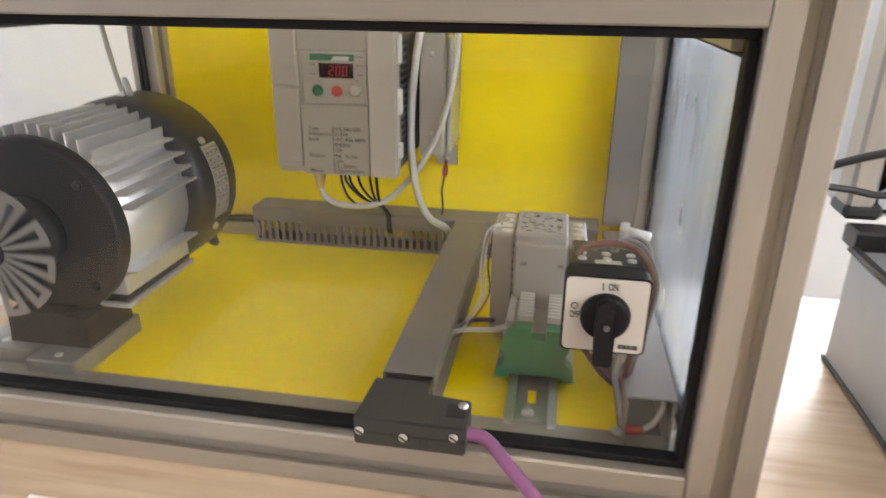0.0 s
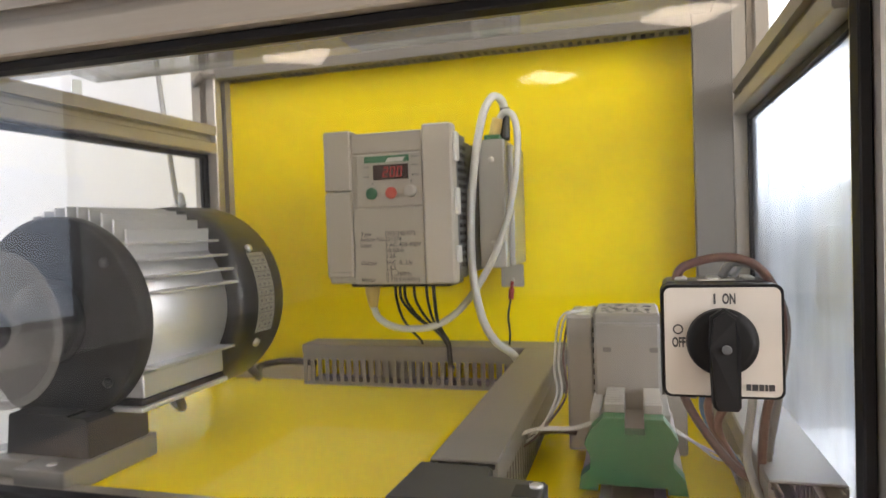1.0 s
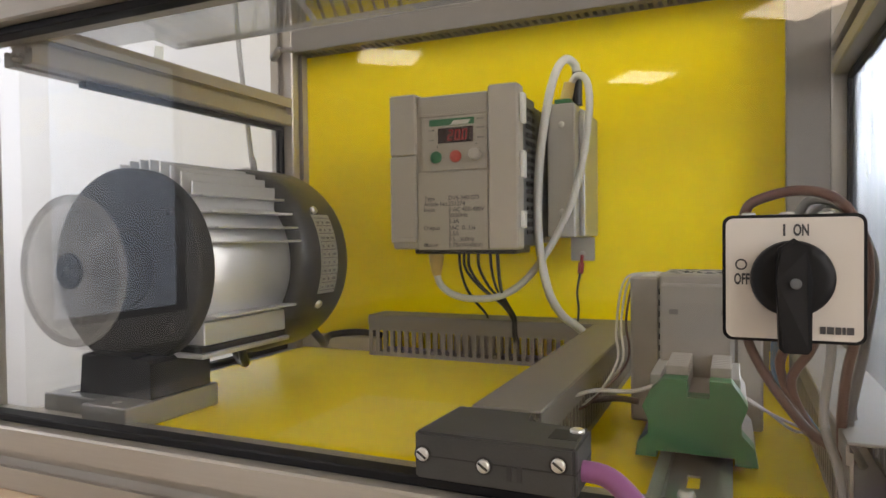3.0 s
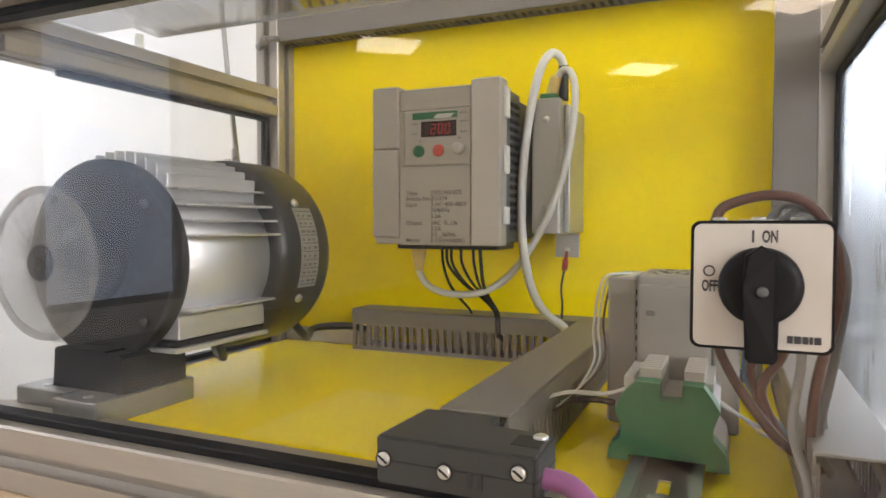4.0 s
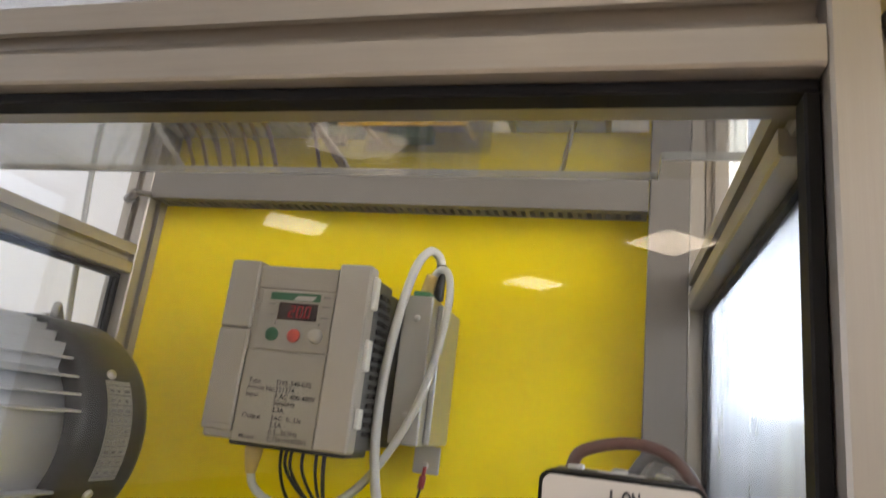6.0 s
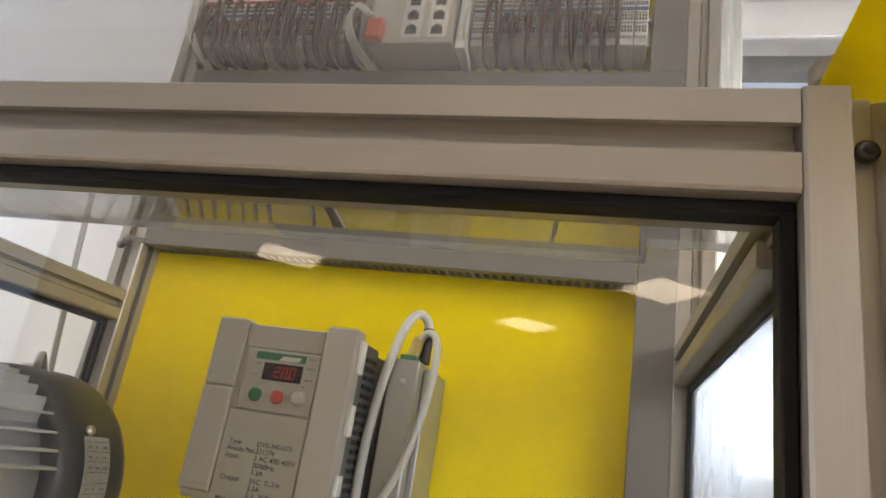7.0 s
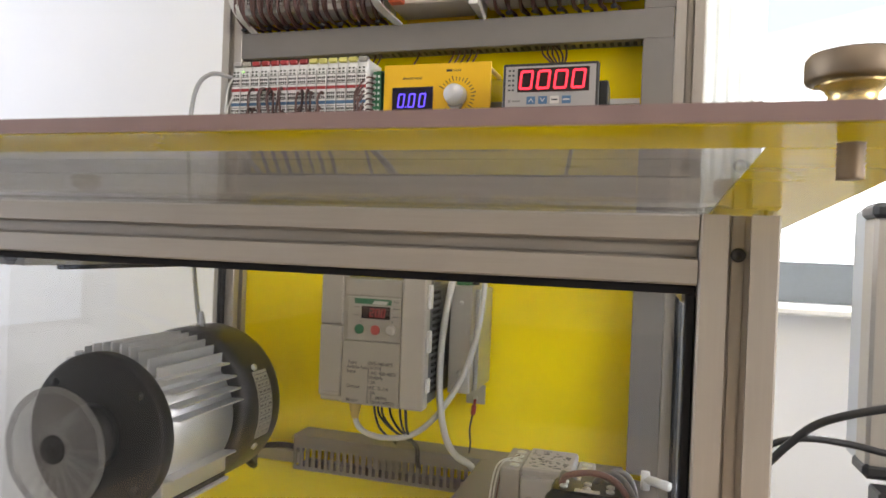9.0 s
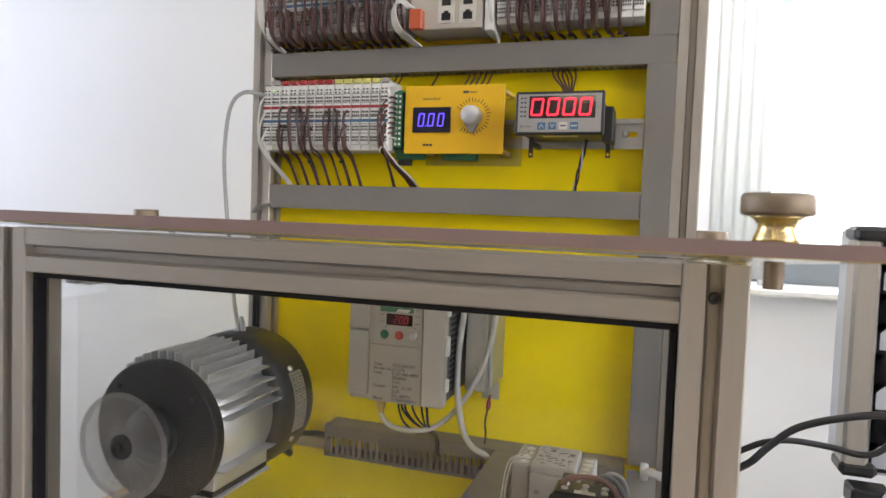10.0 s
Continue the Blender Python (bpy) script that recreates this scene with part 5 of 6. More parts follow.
def bus_plug():
    x0, x1, z0, z1 = -0.1945, -0.1290, 0.0455, 0.0645
    c = thing("bus_connector", ((x0 + x1) / 2, 0.0, z0), "anthracite bus connector with three slotted screws and a violet cable", "connector")
    bm = bmesh.new()
    prism(bm, [(x0, -0.0285), (x1 - 0.0005, -0.0285), (x1, -0.0270), (x1, 0.000), (x1 - 0.028, 0.0005), (x1 - 0.028, 0.0145), (x0 + 0.002, 0.0145)], z0, z1, "z")
    bmesh.ops.bevel(bm, geom=bm.edges[:], offset=0.0010, segments=2, affect="EDGES")
    body = part("shell", bm, CONN, c)
    part("seam", boxes((x0 - 0.0001, x1 + 0.0001, -0.0287, 0.0, (z0 + z1) / 2 - 0.0002, (z0 + z1) / 2 + 0.0002)), HOLE, body)
    part("recess", boxes((x1 - 0.0130, x1 - 0.0020, -0.0185, -0.006, z1 - 0.0004, z1 + 0.0003)), HOLE, body)
    part("moulded_mark", boxes((-0.1555, -0.1535, -0.0289, -0.0283, 0.0495, 0.0555), (-0.1515, -0.1495, -0.0289, -0.0283, 0.0495, 0.0555)), BLACK_PLASTIC, body)
    for x, z in ((-0.1908, 0.0555), (-0.1648, 0.0540), (-0.1355, 0.0580)):
        bm = bmesh.new()
        lathe(bm, [(0.0027, 0.0003), (0.0027, -0.0006), (0.0020, -0.0011)], (x, -0.0287, z), "y", 20)
        part("screw", bm, STEEL, body, "bright slotted screw", True)
        part("screw_seat", lathe(bmesh.new(), [(0.0036, 0.0004), (0.0036, -0.0001), (0.0029, -0.0001)], (x, -0.0286, z), "y", 20), HOLE, body, "dark sunk screw seat")
        bm = bmesh.new()
        box(bm, -0.0023, 0.0023, -0.0302, -0.0293, -0.0004, 0.0004)
        bmesh.ops.rotate(bm, cent=(0, 0, 0), matrix=Matrix.Rotation(radians(35), 3, "Y"), verts=bm.verts[:])
        bmesh.ops.translate(bm, verts=bm.verts[:], vec=(x, 0, z))
        part("slot", bm, HOLE, body)
    bm = bmesh.new()
    lathe(bm, [(0.0030, 0), (0.0030, 0.0012), (0.002, 0.0018)], (x1 - 0.004, -0.0075, z1), "z", 16)
    part("screw", bm, STEEL, body, "", True)
    part("socket", box(bmesh.new(), -0.189, -0.159, 0.0148, 0.0262, 0.0480, 0.0585, bev=0.001), CONN, c, "dark socket through the pane")
    part("cable", tube(bmesh.new(), [(x1 - 0.004, -0.0165, 0.0530), (x1 + 0.010, -0.018, 0.0520), (-0.105, -0.028, 0.0445), (-0.085, -0.044, 0.032), (-0.066, -0.064, 0.016), (-0.045, -0.090, 0.001), (-0.01, -0.13, TABLE + 0.0045), (0.06, -0.22, TABLE + 0.0043), (0.22, -0.34, TABLE + 0.0043)], 0.0041, 14), PURPLE, c, "violet bus cable", True)


bus_plug()

# ---- devices on the upper back panel ----


def wall_rail(z, x0, x1, label):
    r = thing("din_rail", ((x0 + x1) / 2, PLATE_Y, z - 0.0175), label, "rail", "steel mounting rails")
    yb = PLATE_Y - 0.0004
    part("web", boxes(*[(x, min(x1, x + 0.026), yb - 0.001, yb, z - 0.012, z + 0.012) if i % 2 else (x, x + 0.0001, yb - 0.001, yb, z - 0.001, z + 0.001) for i, x in enumerate([x0])] +
                      [(x0, x1, yb - 0.001, yb, z - 0.012, z - 0.003), (x0, x1, yb - 0.001, yb, z + 0.003, z + 0.012)] +
                      [(x0 + 0.034 * i, min(x1, x0 + 0.034 * i + 0.018), yb - 0.001, yb, z - 0.003, z + 0.003) for i in range(int((x1 - x0) / 0.034) + 1)]), STEEL, r)
    for s in (-1, 1):
        a, b = sorted((z + s * 0.0120, z + s * 0.0175))
        c, d = sorted((z + s * 0.0120, z + s * 0.0130))
        part("flange", boxes((x0, x1, yb - 0.0075, yb - 0.0063, a, b), (x0, x1, yb - 0.0063, yb - 0.001, c, d)), STEEL, r)
    bm = bmesh.new()
    screw_head(bm, (x1 - 0.020, yb - 0.001, z + 0.0005), 0.0042, h=0.002)
    part("screw", bm, STEEL, r, "", True)
    return r


wall_rail(0.4455, -0.521, -0.0385, "slotted steel mounting rail on the yellow panel")
wall_rail(0.6120, -0.521, -0.0385, "slotted steel mounting rail on the yellow panel")
YF = 0.318


def io_module(x, z0, marker, label):
    """A slim terminal module: w wide, rows of round contacts, red and blue potential strips."""
    w, h = 0.0122, 0.094
    t = thing("terminal_module", (x, PLATE_Y, z0), label, "terminal module", "rail-mounted terminal modules")
    part("body", box(bmesh.new(), x, x + w, YF, PLATE_Y - 0.0082, z0 + 0.003, z0 + h - 0.004, bev=0.0008), WHITE_TERM, t)
    part("nose", box(bmesh.new(), x + 0.0006, x + w - 0.0006, YF - 0.004, YF - 0.0002, z0 + 0.010, z0 + h - 0.0145, bev=0.0008), WHITE_TERM, t)
    part("marker", box(bmesh.new(), x + 0.0006, x + w - 0.0006, YF - 0.003, YF + 0.006, z0 + h - 0.0075, z0 + h - 0.0015, bev=0.0012), marker, t, "coloured marker cap")
    part("red_strip", boxes((x + 0.0002, x + w - 0.0002, YF - 0.0045, YF - 0.0038, z0 + h * 0.592, z0 + h * 0.630)), RED, t, "red strip")
    part("blue_strip", boxes((x + 0.0002, x + w - 0.0002, YF - 0.0045, YF - 0.0038, z0 + h * 0.405, z0 + h * 0.445)), BLUE, t, "blue strip")
    for f in (0.165, 0.205, 0.305, 0.345, 0.495, 0.540, 0.690, 0.735):
        for d in (0.0022, 0.0047, 0.0075, 0.0100):
            part("contact", boxes((x + d - 0.0008, x + d + 0.0008, YF - 0.0046, YF - 0.0039, z0 + h * f - 0.0012, z0 + h * f + 0.0012)), HOLE, t)
    for f in (0.80, 0.84):
        for d in (0.0036, 0.0086):
            part("lamp", boxes((x + d - 0.0013, x + d + 0.0013, YF - 0.0046, YF - 0.0036, z0 + h * f - 0.0009, z0 + h * f + 0.0009)), LED_OFF, t)
    for f in (0.253, 0.375, 0.470, 0.660, 0.775):
        part("groove", boxes((x + 0.0008, x + w - 0.0008, YF - 0.0043, YF - 0.0038, z0 + h * f, z0 + h * f + 0.0009)), INK_SOFT, t)
    return t


LED_OFF = mat("dull_green_lamp", (0.05, 0.065, 0.045), 0.4)


def terminal_row(x0, z0, n, colours, first_of={}):
    for i in range(n):
        c = colours(i)
        x = x0 + i * 0.0128
        if c not in first_of:
            mt, text = {"r": (RED, "pale grey terminal module with a red marker cap"), "y": (YEL_MARK, "pale grey terminal module with a yellow marker cap"), "g": (RELAY_GREY, "pale grey terminal module with a grey marker cap")}[c]
            first_of[c] = io_module(x, z0, mt, text)
        else:
            copy_thing(first_of[c], pose(x, PLATE_Y, z0))


terminal_row(-0.5185, 0.4180, 14, lambda i: "g" if i in (0, 1, 13) else "r" if i < 8 else "y")
terminal_row(-0.5150, 0.5650, 15, lambda i: "g" if i in (0, 14) else "r" if i % 5 else "y")
terminal_row(-0.2080, 0.5650, 13, lambda i: "g" if i in (0, 12) else "y" if i % 4 else "r")


def lit_lamp():
    solo("status_lamp", boxes((-0.5030, -0.5012, YF - 0.0052, YF - 0.0047, 0.4965, 0.4985)), GLOW_GREEN, "tiny lit green status lamp on a module", "lamp")


lit_lamp()


def wiring(x0, n, z0, zend, seed, bunch, skip=(), starts=(0.0036, 0.0061, 0.0086)):
    """Brown leads out of the contacts, drooping forward, bunched and led into the duct below."""
    random.seed(seed)
    for i in range(n):
        if i in skip:
            continue
        for d in starts:
            x = x0 + i * 0.0128 + d
            top = z0 + random.choice((0.305, 0.345, 0.53, 0.56, 0.60)) * 0.094
            low = z0 + random.uniform(0.000, 0.006)
            gx = x0 + round((x - x0) / bunch) * bunch + random.uniform(-0.0012, 0.0012)
            out = random.uniform(0.006, 0.017)
            bm = bmesh.new()
            tube(bm, [(x, YF - 0.0042, top), (x, YF - 0.008, top + 0.0015), (x + random.uniform(-.001, .001), YF - out, top - 0.008), ((x * 2 + gx) / 3, YF - out + 0.001, (top + low) / 2),
                      ((x + gx * 2) / 3, YF - out * 0.6, low), (gx, YF + 0.012, low - 0.010), (gx + 0.005, YF + 0.026, zend + 0.005), (gx + 0.006, YF + 0.030, zend - 0.006)], 0.00150, 6, 4)
            solo("signal_wire", bm, WIRE_BROWN, "thin brown lead from a terminal module into the duct", "wire", "brown signal wires", smooth=True)
        if i % 2 == 0:
            gx = x0 + round((i * 0.0128 + 0.006) / bunch) * bunch
            bm = bmesh.new()
            lathe(bm, [(0.0030, 0), (0.0037, 0.0014), (0.0030, 0.0030)], (gx, YF + 0.012, z0 - 0.012), "z", 10)
            solo("cable_tie", bm, BLACK_PLASTIC, "black cable tie round a bunch of leads", "cable tie", "black cable ties", smooth=True)


wiring(-0.5185, 14, 0.4180, 0.3765, 3, 0.0155, (0, 1, 6, 10, 11, 12))
wiring(-0.5150, 15, 0.5650, 0.5510, 4, 0.0120, starts=(0.0022, 0.0047, 0.0064, 0.0075, 0.0100))
wiring(-0.2080, 13, 0.5650, 0.5510, 6, 0.0140, (0, 11, 12), (0.0022, 0.0047, 0.0075, 0.0100))
for i, (x, zt) in enumerate(((-0.517, 0.49), (-0.515, 0.47), (-0.512, 0.45))):
    bm = bmesh.new()
    tube(bm, [(x, YF - 0.004, zt), (x - 0.003, YF - 0.010, zt - 0.015), (x - 0.004, YF - 0.010, 0.435), (x + 0.004, YF - 0.004, 0.412), (x + 0.016, YF + 0.014, 0.390), (x + 0.024, YF + 0.03, 0.371)], 0.0013)
    solo("signal_wire", bm, WIRE_WHITE, "thin pale lead beside the terminal modules", "wire", "pale signal wires", smooth=True)
for i in range(3):
    x = -0.519 + 0.003 * i
    bm = bmesh.new()
    tube(bm, [(x, YF - 0.004, 0.655 - 0.01 * i), (x - 0.003, YF - 0.014, 0.640), (x - 0.002, YF - 0.014, 0.59), (x + 0.006, YF - 0.008, 0.566), (x + 0.012, YF + 0.016, 0.553), (x + 0.013, YF + 0.03, 0.545)], 0.0015)
    solo("signal_wire", bm, WIRE_WHITE, "thin pale lead beside the terminal modules", "wire", "pale signal wires", smooth=True)


def signal_panel():
    """Amber plate on pillars with a blue read-out and a turning knob."""
    y, x0, x1, z0, z1 = 0.3230, -0.3215, -0.1955, 0.4180, 0.5005
    p = thing("setpoint_panel", ((x0 + x1) / 2, PLATE_Y, z0), "amber printed plate with a blue read-out and a silver knob", "control panel")
    part("plate", box(bmesh.new(), x0, x1, y, y + 0.002, z0, z1, bev=0.0005), YELLOW_BOX, p)
    part("backing", boxes((x0 + 0.018, x1 + 0.016, PLATE_Y - 0.0110, PLATE_Y - 0.0090, z0 - 0.012, z0 + 0.070)), SMALL_COVER, p, "clear backing plate")
    for x in (x0 + 0.024, x1 - 0.004):
        for z in (z0 + 0.004, z1 - 0.006):
            part("pillar", rod(bmesh.new(), (x, y + 0.002, z), (x + 0.004, PLATE_Y - 0.0005, z - 0.002), 0.0028), BOOT, p, "ochre spacer pillar", True)
    part("terminal_block", box(bmesh.new(), x0 + 0.046, x0 + 0.088, y + 0.012, PLATE_Y - 0.012, z0 - 0.006, z0 + 0.008, bev=0.001), PCB, p)
    part("display", box(bmesh.new(), -0.3105, -0.2615, y - 0.0016, y - 0.0001, 0.4435, 0.4742, bev=0.0004), SCREEN_BLUE, p, "black-framed read-out")
    for bm in digits("0.00", -0.3030, 0.4588, 0.0078, 0.0160, 0.0048, y - 0.0018, 0.0014, 0.12):
        part("figure", bm, GLOW_BLUE, p, "glowing blue figure")
    kx, kz = -0.2345, 0.4630
    kn = part("knob", lathe(bmesh.new(), [(0.0125, -0.0001), (0.0122, -0.005), (0.0110, -0.0135), (0.0100, -0.0142)], (kx, y, kz), "y", 36), ALU_CAST, p, "silver turning knob", True)
    part("skirt", prism(bmesh.new(), [(kx - 0.0085, kz - 0.010), (kx + 0.0085, kz - 0.010), (kx + 0.0022, kz - 0.0200), (kx - 0.0014, kz - 0.0200)], y - 0.005, y - 0.0002), RELAY_GREY, kn, "pointer")
    for i in range(25):
        a = radians(150 - 280 * i / 24)
        l = 0.0215 if i % 4 else 0.0230
        bm = bmesh.new()
        box(bm, 0.0172, l, -0.0004, -0.0001, -0.00045, 0.00045)
        bmesh.ops.rotate(bm, cent=(0, 0, 0), matrix=Matrix.Rotation(-a, 3, "Y"), verts=bm.verts[:])
        bmesh.ops.translate(bm, verts=bm.verts[:], vec=(kx, y, kz))
        part("scale_mark", bm, INK, p)
    words("lettering", "ANALOG VALUE", 0.0034, (-0.2870, y - 0.0003, 0.4832), INK, p, "CENTER", 0.9, 0.00008)
    words("lettering", "VALUE", 0.0034, (-0.2388, y - 0.0003, 0.4905), INK, p, "LEFT", 0.9, 0.00008)
    for xs, z in (((-0.2468, -0.2400), 0.4905), ((-0.2965, -0.2935, -0.2925, -0.2890, -0.2880, -0.2845), 0.4272)):
        for a, b in zip(xs[::2], xs[1::2]):
            part("print", boxes((a, b, y - 0.0004, y - 0.0001, z, z + 0.0026)), INK, p, "small dark print")
    # green terminal board at the plate's edge
    g = thing("circuit_board", (-0.332, PLATE_Y, 0.415), "green circuit board with a row of screw terminals", "circuit board")
    part("board", box(bmesh.new(), -0.3390, -0.2990, 0.3400, 0.3416, 0.4120, 0.4990, bev=0.0003), PCB, g)
    part("terminal_strip", box(bmesh.new(), -0.3375, -0.3270, 0.3270, 0.3400, 0.4260, 0.4950, bev=0.0008), PCB, g, "green terminal strip")
    for i in range(10):
        z = 0.4300 + i * 0.0066
        part("screw", lathe(bmesh.new(), [(0.0021, 0), (0.0021, -0.0006), (0.0014, -0.001)], (-0.3350, 0.3270, z), "y", 12), STEEL, g, "", True)
        part("wire_entry", boxes((-0.3310, -0.3285, 0.3266, 0.3271, z - 0.0014, z + 0.0014)), WHITE, g)
    part("plug", boxes((-0.3320, -0.3160, 0.3300, 0.3395, 0.4040, 0.4118)), BLACK_PLASTIC, g)
    random.seed(9)
    for i in range(9):
        z = 0.487 - i * 0.0062
        bm = bmesh.new()
        tube(bm, [(-0.3350, 0.326, z), (-0.341, 0.316, z - 0.002), (-0.3470 - random.uniform(0, 0.004), 0.310, z - 0.020), (-0.343, 0.308, 0.425), (-0.334 + 0.0008 * i, 0.314, 0.405), (-0.322 + 0.0012 * i, 0.335, 0.386), (-0.316 + 0.0012 * i, 0.350, 0.370)], 0.0011, 6, 4)
        solo("signal_wire", bm, WIRE_BROWN if i < 8 else WIRE_WHITE, "thin lead from the circuit board into the duct", "wire", "circuit board wires", smooth=True)


signal_panel()


METER_FACE = mat("slate_printed_face", (0.33, 0.315, 0.30), 0.4)


def panel_meter():
    y, x0, x1, z0, z1 = 0.2620, -0.1690, -0.0755, 0.4325, 0.4785
    m = thing("panel_meter", ((x0 + x1) / 2, PLATE_Y, z0), "black panel meter with large red figures and blue keys", "meter")
    part("bezel", box(bmesh.new(), x0, x1, y, y + 0.009, z0, z1, bev=0.0012), BLACK_PLASTIC, m)
    part("face", boxes((x0 + 0.0028, x1 - 0.0028, y - 0.0004, y - 0.0001, z0 + 0.0030, z1 - 0.0028)), METER_FACE, m, "grey printed face")
    part("display", boxes((x0 + 0.0150, x1 - 0.0090, y - 0.0008, y - 0.0005, z0 + 0.0175, z1 - 0.0050)), SCREEN, m, "dark display window")
    for bm in digits("0000", x0 + 0.0172, z0 + 0.0293, 0.0130, 0.0188, 0.0039, y - 0.0010, 0.0021, 0.10):
        part("figure", bm, GLOW_RED, m, "glowing red figure")
    for i in range(4):
        x = x0 + 0.0245 + i * 0.0115
        k = part("key", box(bmesh.new(), x, x + 0.0086, y - 0.0010, y - 0.0004, z0 + 0.0056, z0 + 0.0132, bev=0.0003), BLUE if i != 2 else LABEL_WHITE, m, "blue key" if i != 2 else "pale key")
        if i < 2:
            s = 1 if i == 0 else -1
            bm = bmesh.new()
            prism(bm, [(x + 0.0020, z0 + 0.0094 - s * 0.0014), (x + 0.0043, z0 + 0.0094 + s * 0.0018), (x + 0.0066, z0 + 0.0094 - s * 0.0014), (x + 0.0066, z0 + 0.0094 - s * 0.0024), (x + 0.0043, z0 + 0.0094 + s * 0.0006), (x + 0.0020, z0 + 0.0094 - s * 0.0024)], y - 0.0012, y - 0.0009)
            part("arrow", bm, LABEL_WHITE, k)
        else:
            part("print", boxes((x + 0.0012, x + 0.0074, y - 0.0012, y - 0.0009, z0 + 0.0088, z0 + 0.0102)), INK if i == 2 else LABEL_WHITE, k)
    for i in range(5):
        z = z1 - 0.0078 - i * 0.0048
        part("print", boxes((x0 + 0.0055, x0 + 0.0080, y - 0.0008, y - 0.0004, z, z + 0.0016), (x0 + 0.0095, x0 + 0.0115, y - 0.0008, y - 0.0004, z - 0.0002, z + 0.0018)), INK, m)
    part("print", boxes((x0 + 0.0060, x0 + 0.0085, y - 0.0008, y - 0.0004, z0 + 0.0075, z0 + 0.0102), (x0 + 0.0100, x0 + 0.0180, y - 0.0008, y - 0.0004, z0 + 0.0080, z0 + 0.0096)), INK_SOFT, m)
    body = part("housing", box(bmesh.new(), x0 + 0.004, x1 - 0.004, y + 0.0092, 0.3470, z0 + 0.0025, z1 - 0.0025, bev=0.001), BLACK_PLASTIC, m, "black housing")
    part("type_label", boxes((x0 + 0.026, x0 + 0.064, y + 0.018, y + 0.034, z0 + 0.0016, z0 + 0.0024)), LABEL_WHITE, body)
    for x in (x0 + 0.010, x1 + 0.002):
        b = part("bracket", boxes((x - 0.0025, x + 0.0025, 0.3050, 0.3066, z0 - 0.020, z0 + 0.006), (x - 0.0025, x + 0.0025, 0.3066, PLATE_Y - 0.008, z0 - 0.006, z0 - 0.001)), BLACK_PLASTIC, m, "black mounting bracket")
        part("hole", boxes((x - 0.0011, x + 0.0011, 0.3044, 0.3051, z0 - 0.0180, z0 - 0.0150)), YELLOW_BOX, b)
    part("side_clip", box(bmesh.new(), x1 - 0.0035, x1 + 0.0075, 0.290, 0.330, z0 - 0.004, z0 + 0.034, bev=0.001), BLACK_PLASTIC, m, "black ribbed side clip")
    random.seed(12)
    for i in range(6):
        x = -0.146 + 0.0052 * i
        bm = bmesh.new()
        tube(bm, [(x + random.uniform(-0.01, 0.012), 0.350, 0.5265), (x + 0.003, 0.345, 0.512), (-0.128 + 0.0022 * i, 0.325, 0.492), (-0.130 + 0.0024 * i, 0.312, 0.474)], 0.0012, 6, 4)
        solo("meter_wire", bm, WIRE_BROWN, "thin dark lead from the duct down to the meter", "wire", "meter leads", smooth=True)
    for i in range(3):
        bm = bmesh.new()
        pts = []
        for k in range(9):
            f = k / 8
            a = f * 9 + i * 2.1
            pts.append((-0.0985 - 0.016 * f + 0.0016 * math.cos(a), 0.318 + 0.030 * f + 0.0016 * math.sin(a), 0.434 - 0.062 * f))
        tube(bm, pts, 0.0011, 6, 3)
        solo("meter_wire", bm, (WIRE_BROWN, WIRE_WHITE, WIRE_BLACK)[i], "twisted lead from the meter into the lower duct", "wire", "meter leads", smooth=True)


panel_meter()
for x0, n in ((-0.345, 2), (-0.290, 1), (-0.247, 5)):
    for i in range(n):
        bm = bmesh.new()
        tube(bm, [(x0 + 0.007 * i, 0.352, 0.5275), (x0 + 0.007 * i - 0.001, 0.350, 0.516), (x0 + 0.007 * i - 0.005, 0.345, 0.505), (x0 + 0.006 * i - 0.008, 0.340, 0.494)], 0.0012, 6, 4)
        solo("panel_wire", bm, WIRE_BROWN, "short dark lead hanging out of the duct", "wire", "short panel leads", smooth=True)


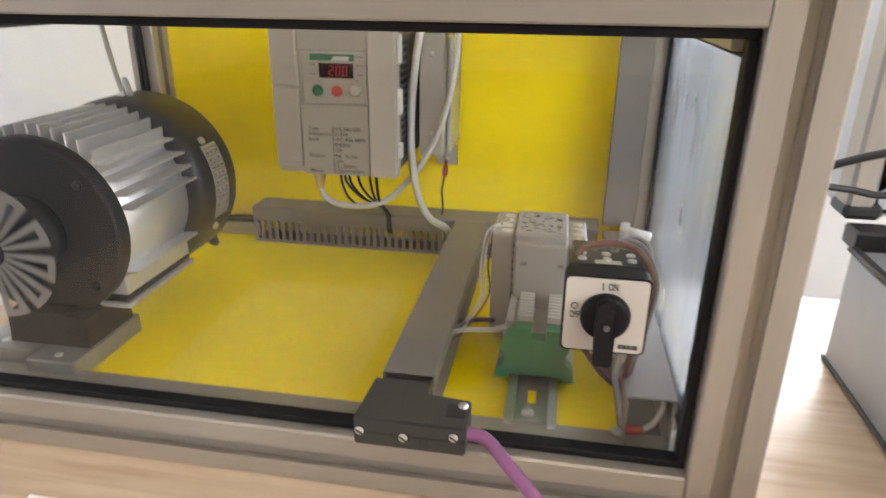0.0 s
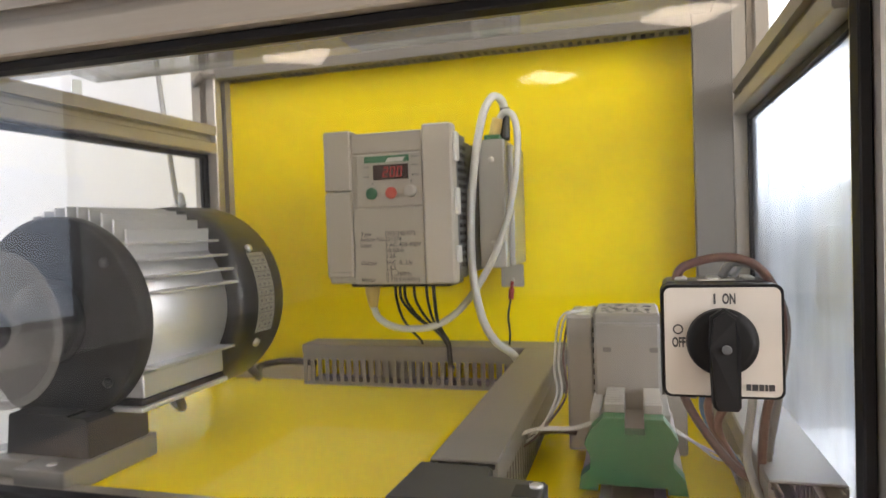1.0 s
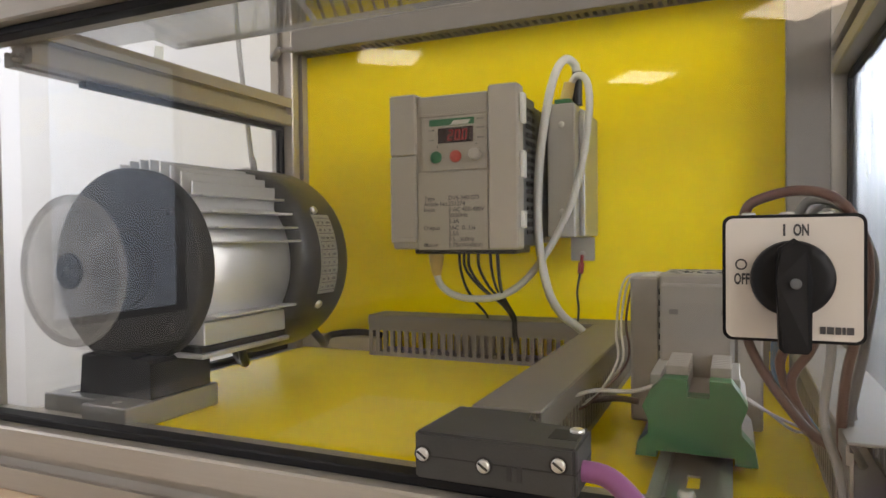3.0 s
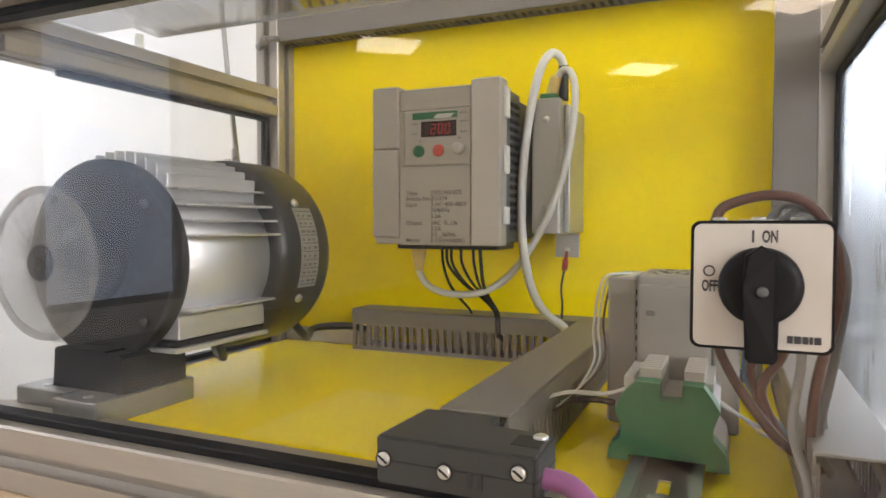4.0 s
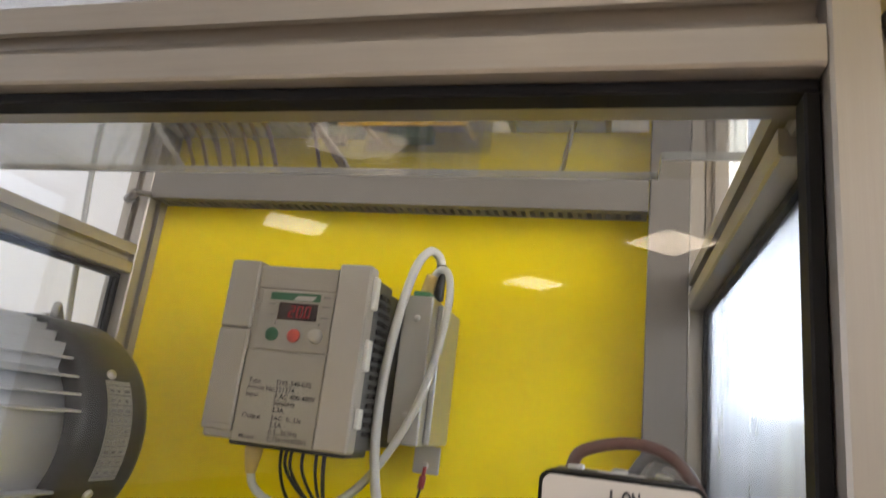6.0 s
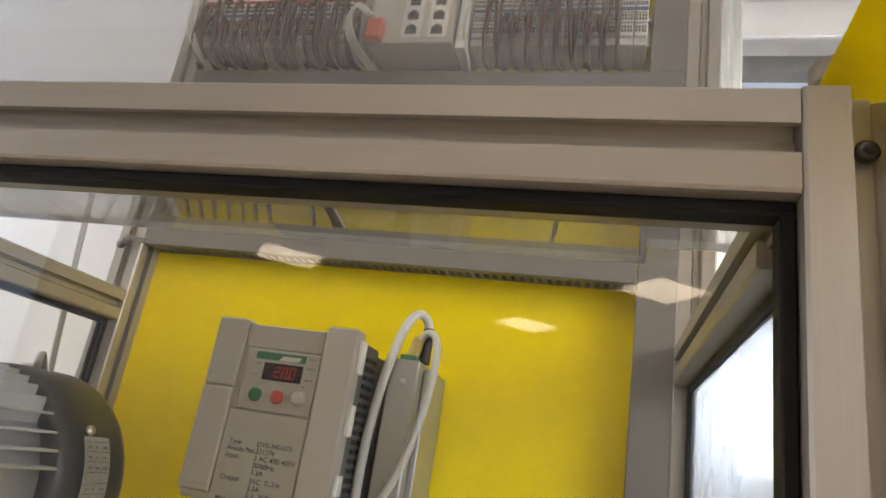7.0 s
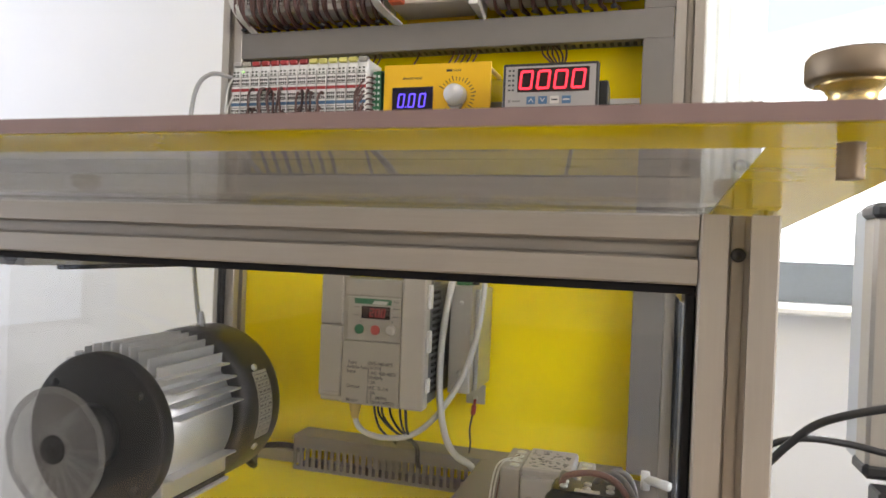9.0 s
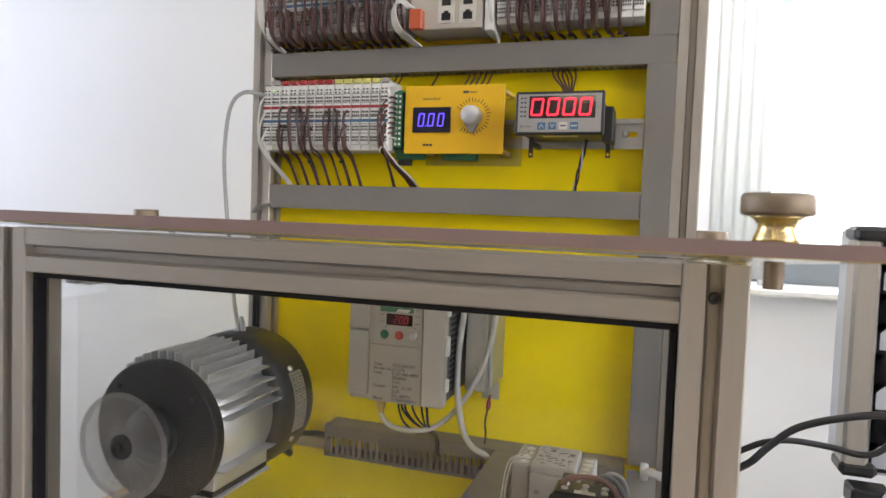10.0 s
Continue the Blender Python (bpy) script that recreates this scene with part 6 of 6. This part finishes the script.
def network_switch():
    y, x0, x1, z0, z1 = 0.3060, -0.3120, -0.2230, 0.5630, 0.6660
    s = thing("network_switch", ((x0 + x1) / 2, PLATE_Y, z0), "pale grey network switch with eight black sockets", "network switch")
    part("case", box(bmesh.new(), x0, x1, y, PLATE_Y - 0.009, z0, z1, bev=0.0012), HOUSING2, s)
    part("base", box(bmesh.new(), x0 + 0.003, x1 - 0.003, PLATE_Y - 0.0088, PLATE_Y - 0.0076, z0 - 0.004, z1, bev=0.0004), YELLOW_BOX, s)
    for col in (-0.2665, -0.2400):
        part("socket_frame", boxes((col - 0.010, col + 0.010, y - 0.0008, y - 0.0001, z0 + 0.006, z0 + 0.076)), STEEL, s, "metal socket surround")
        for i in range(4):
            z = z0 + 0.014 + i * 0.0170
            part("socket", boxes((col - 0.0055, col + 0.0055, y - 0.0014, y - 0.0008, z - 0.0042, z + 0.0040), (col - 0.0026, col + 0.0026, y - 0.0014, y - 0.0008, z + 0.0040, z + 0.0065)), HOLE, s, "black network socket")
    part("band", boxes((x0 + 0.006, x1 - 0.012, y - 0.0006, y - 0.0001, z0 + 0.0880, z0 + 0.0985)), INK, s, "dark printed band")
    part("print", boxes((x0 + 0.008, x0 + 0.026, y - 0.0006, y - 0.0001, z0 + 0.0815, z0 + 0.0845), (x0 + 0.008, x0 + 0.020, y - 0.0006, y - 0.0001, z0 + 0.0770, z0 + 0.0785)), INK_SOFT, s)
    part("plug", box(bmesh.new(), x0 + 0.003, x0 + 0.019, y - 0.012, y - 0.0002, z0 - 0.001, z0 + 0.022, bev=0.0012), ORANGE, s, "orange pluggable terminal")
    part("label_strip", box(bmesh.new(), x1 + 0.002, x1 + 0.0125, y + 0.004, PLATE_Y - 0.009, z0 - 0.003, z1, bev=0.0008), WHITE_TERM, s, "slim grey end module")
    for i in range(5):
        bm = bmesh.new()
        tube(bm, [(x0 + 0.002 + 0.002 * i, y - 0.013, z0 + 0.022), (x0 - 0.006, y - 0.020, z0 + 0.028 + 0.001 * i), (x0 - 0.017 + 0.001 * i, y - 0.016, z0 + 0.018), (x0 - 0.016 + 0.002 * i, y - 0.004, z0), (x0 - 0.004 + 0.002 * i, 0.335, 0.552), (x0 - 0.003 + 0.002 * i, 0.348, 0.545)], 0.0014, 6, 4)
        solo("supply_wire", bm, WIRE_WHITE, "thin white lead to the orange plug", "wire", "white supply leads", smooth=True)
    bm = bmesh.new()
    tube(bm, [(x1 + 0.008, y + 0.002, 0.66), (x1 + 0.014, y - 0.006, 0.62), (x1 + 0.011, y - 0.004, 0.58), (x1 + 0.014, 0.335, 0.553), (x1 + 0.014, 0.35, 0.545)], 0.0022)
    solo("supply_wire", bm, WIRE_WHITE, "pale cable beside the network switch", "wire", "white supply leads", smooth=True)


network_switch()

# ---- things round the rig ----


def tool_case():
    x0, x1, y0, y1, z1 = 0.158, 0.640, -0.140, 0.238, 0.094
    c = thing("tool_case", ((x0 + x1) / 2, 0.05, TABLE), "open aluminium tool case with dark foam in its raised lid", "case")
    part("base", box(bmesh.new(), x0 + 0.003, x1, y0, y1, TABLE + 0.001, z1 - 0.004, bev=0.003), CASE_PANEL, c, "ribbed grey case base")
    for a in ((x0, x0 + 0.010, y0 - 0.002, y1 + 0.002, z1 - 0.005, z1), (x0, x0 + 0.006, y0 - 0.002, y1 + 0.002, TABLE + 0.0005, TABLE + 0.004)):
        part("edge_strip", box(bmesh.new(), *a, bev=0.002), BLACK_PLASTIC, c, "dark edge strip")
    part("hinge", box(bmesh.new(), x0 + 0.006, x0 + 0.040, y1 + 0.001, y1 + 0.030, z1 - 0.006, z1 + 0.012, bev=0.002), BLACK_PLASTIC, c, "black hinge")
    tray = part("tray", box(bmesh.new(), x0 + 0.030, x1 - 0.02, y0 + 0.02, y1 + 0.01, z1 - 0.003, z1 + 0.012, bev=0.003), PAPER, c, "pale papers in the base")
    lx0, lz0, lz1, ly = 0.160, 0.112, 0.345, 0.262
    lid = part("lid", box(bmesh.new(), lx0 + 0.004, x1, ly + 0.006, ly + 0.075, lz0, lz1, bev=0.004), CASE_PANEL, c, "raised lid")
    part("lid_strip", box(bmesh.new(), lx0, lx0 + 0.022, ly, ly + 0.030, lz0 + 0.006, lz1 - 0.010, bev=0.003), ALU, lid, "aluminium edge strip")
    for z in (lz0 - 0.002, lz1 - 0.012):
        part("corner", box(bmesh.new(), lx0 - 0.002, lx0 + 0.030, ly - 0.002, ly + 0.034, z, z + 0.014, bev=0.004), BLACK_PLASTIC, lid, "black corner cap")
    bm = bmesh.new()
    nx, nz = 48, 24
    vs = [[bm.verts.new((lx0 + 0.023 + (x1 - lx0 - 0.03) * i / nx, ly + 0.004 + 0.008 * math.sin(i * math.pi / 3) * math.sin(k * math.pi / 3), lz0 + 0.004 + (lz1 - lz0 - 0.008) * k / nz)) for k in range(nz + 1)] for i in range(nx + 1)]
    for i in range(nx):
        for k in range(nz):
            bm.faces.new((vs[i][k], vs[i + 1][k], vs[i + 1][k + 1], vs[i][k + 1]))
    bmesh.ops.solidify(bm, geom=bm.faces[:], thickness=0.003)
    part("foam", bm, FOAM, lid, "dark egg-crate foam", True)
    for pts, r in (([(0.030, 0.20, 0.112), (0.050, 0.20, 0.117), (0.072, 0.205, 0.128), (0.088, 0.205, 0.146), (0.110, 0.205, 0.166), (0.145, 0.20, 0.181), (0.180, 0.20, 0.187), (0.24, 0.21, 0.18), (0.30, 0.23, 0.11)], 0.0034),
                   ([(0.030, 0.21, 0.122), (0.050, 0.21, 0.128), (0.066, 0.21, 0.1375), (0.085, 0.212, 0.147), (0.108, 0.215, 0.151), (0.140, 0.22, 0.148), (0.165, 0.22, 0.1445), (0.182, 0.22, 0.153), (0.20, 0.22, 0.18), (0.24, 0.22, 0.17), (0.28, 0.23, 0.11)], 0.0029)):
        bm = bmesh.new()
        tube(bm, pts, r, 10)
        solo("black_cable", bm, WIRE_BLACK, "black rubber cable looping from the rig to the case", "cable", "black loose cables", smooth=True)


tool_case()


def small_things():
    solo("paper_sheet", box(bmesh.new(), -0.409, -0.240, -0.255, -0.046, TABLE + 0.0003, TABLE + 0.0013), PAPER, "white paper lying on the table before the rig", "paper")
    z = 0.1530
    b = thing("sill_bracket", (0.325, YW - 0.03, z), "small metal bracket standing on the window sill", "bracket")
    part("clip", boxes((0.295, 0.321, YW - 0.06, YW - 0.03, z, z + 0.063)), STEEL, b)
    part("clip", box(bmesh.new(), 0.328, 0.368, YW - 0.06, YW - 0.02, z, z + 0.045, bev=0.003), WHITE, b)
    # clear protective tube at the side rail
    bm = bmesh.new()
    rod(bm, (-0.018, 0.300, 0.0625), (-0.018, 0.300, 0.080), 0.0045)
    rod(bm, (-0.018, 0.300, 0.073), (0.004, 0.285, 0.073), 0.0045)
    solo("hose_fitting", bm, WHITE, "milky plastic hose fitting on the wiring duct", "fitting", smooth=True)


small_things()


def motions():
    """The rotor runs up in the first half second, then spins steadily."""
    rows, angle = [], 12.0
    for i in range(301):
        t = i / FPS
        rows.append((t, Matrix.Translation(ROTOR_HOME) @ pose(0, 0, 0, 0, angle, 0)))
        rate = 0.6 + 4.7 * min(1.0, max(0.0, (t - 0.15) / 0.5)) ** 1.5
        angle += rate * 360 / FPS
    walk(ROTOR, rows)


motions()
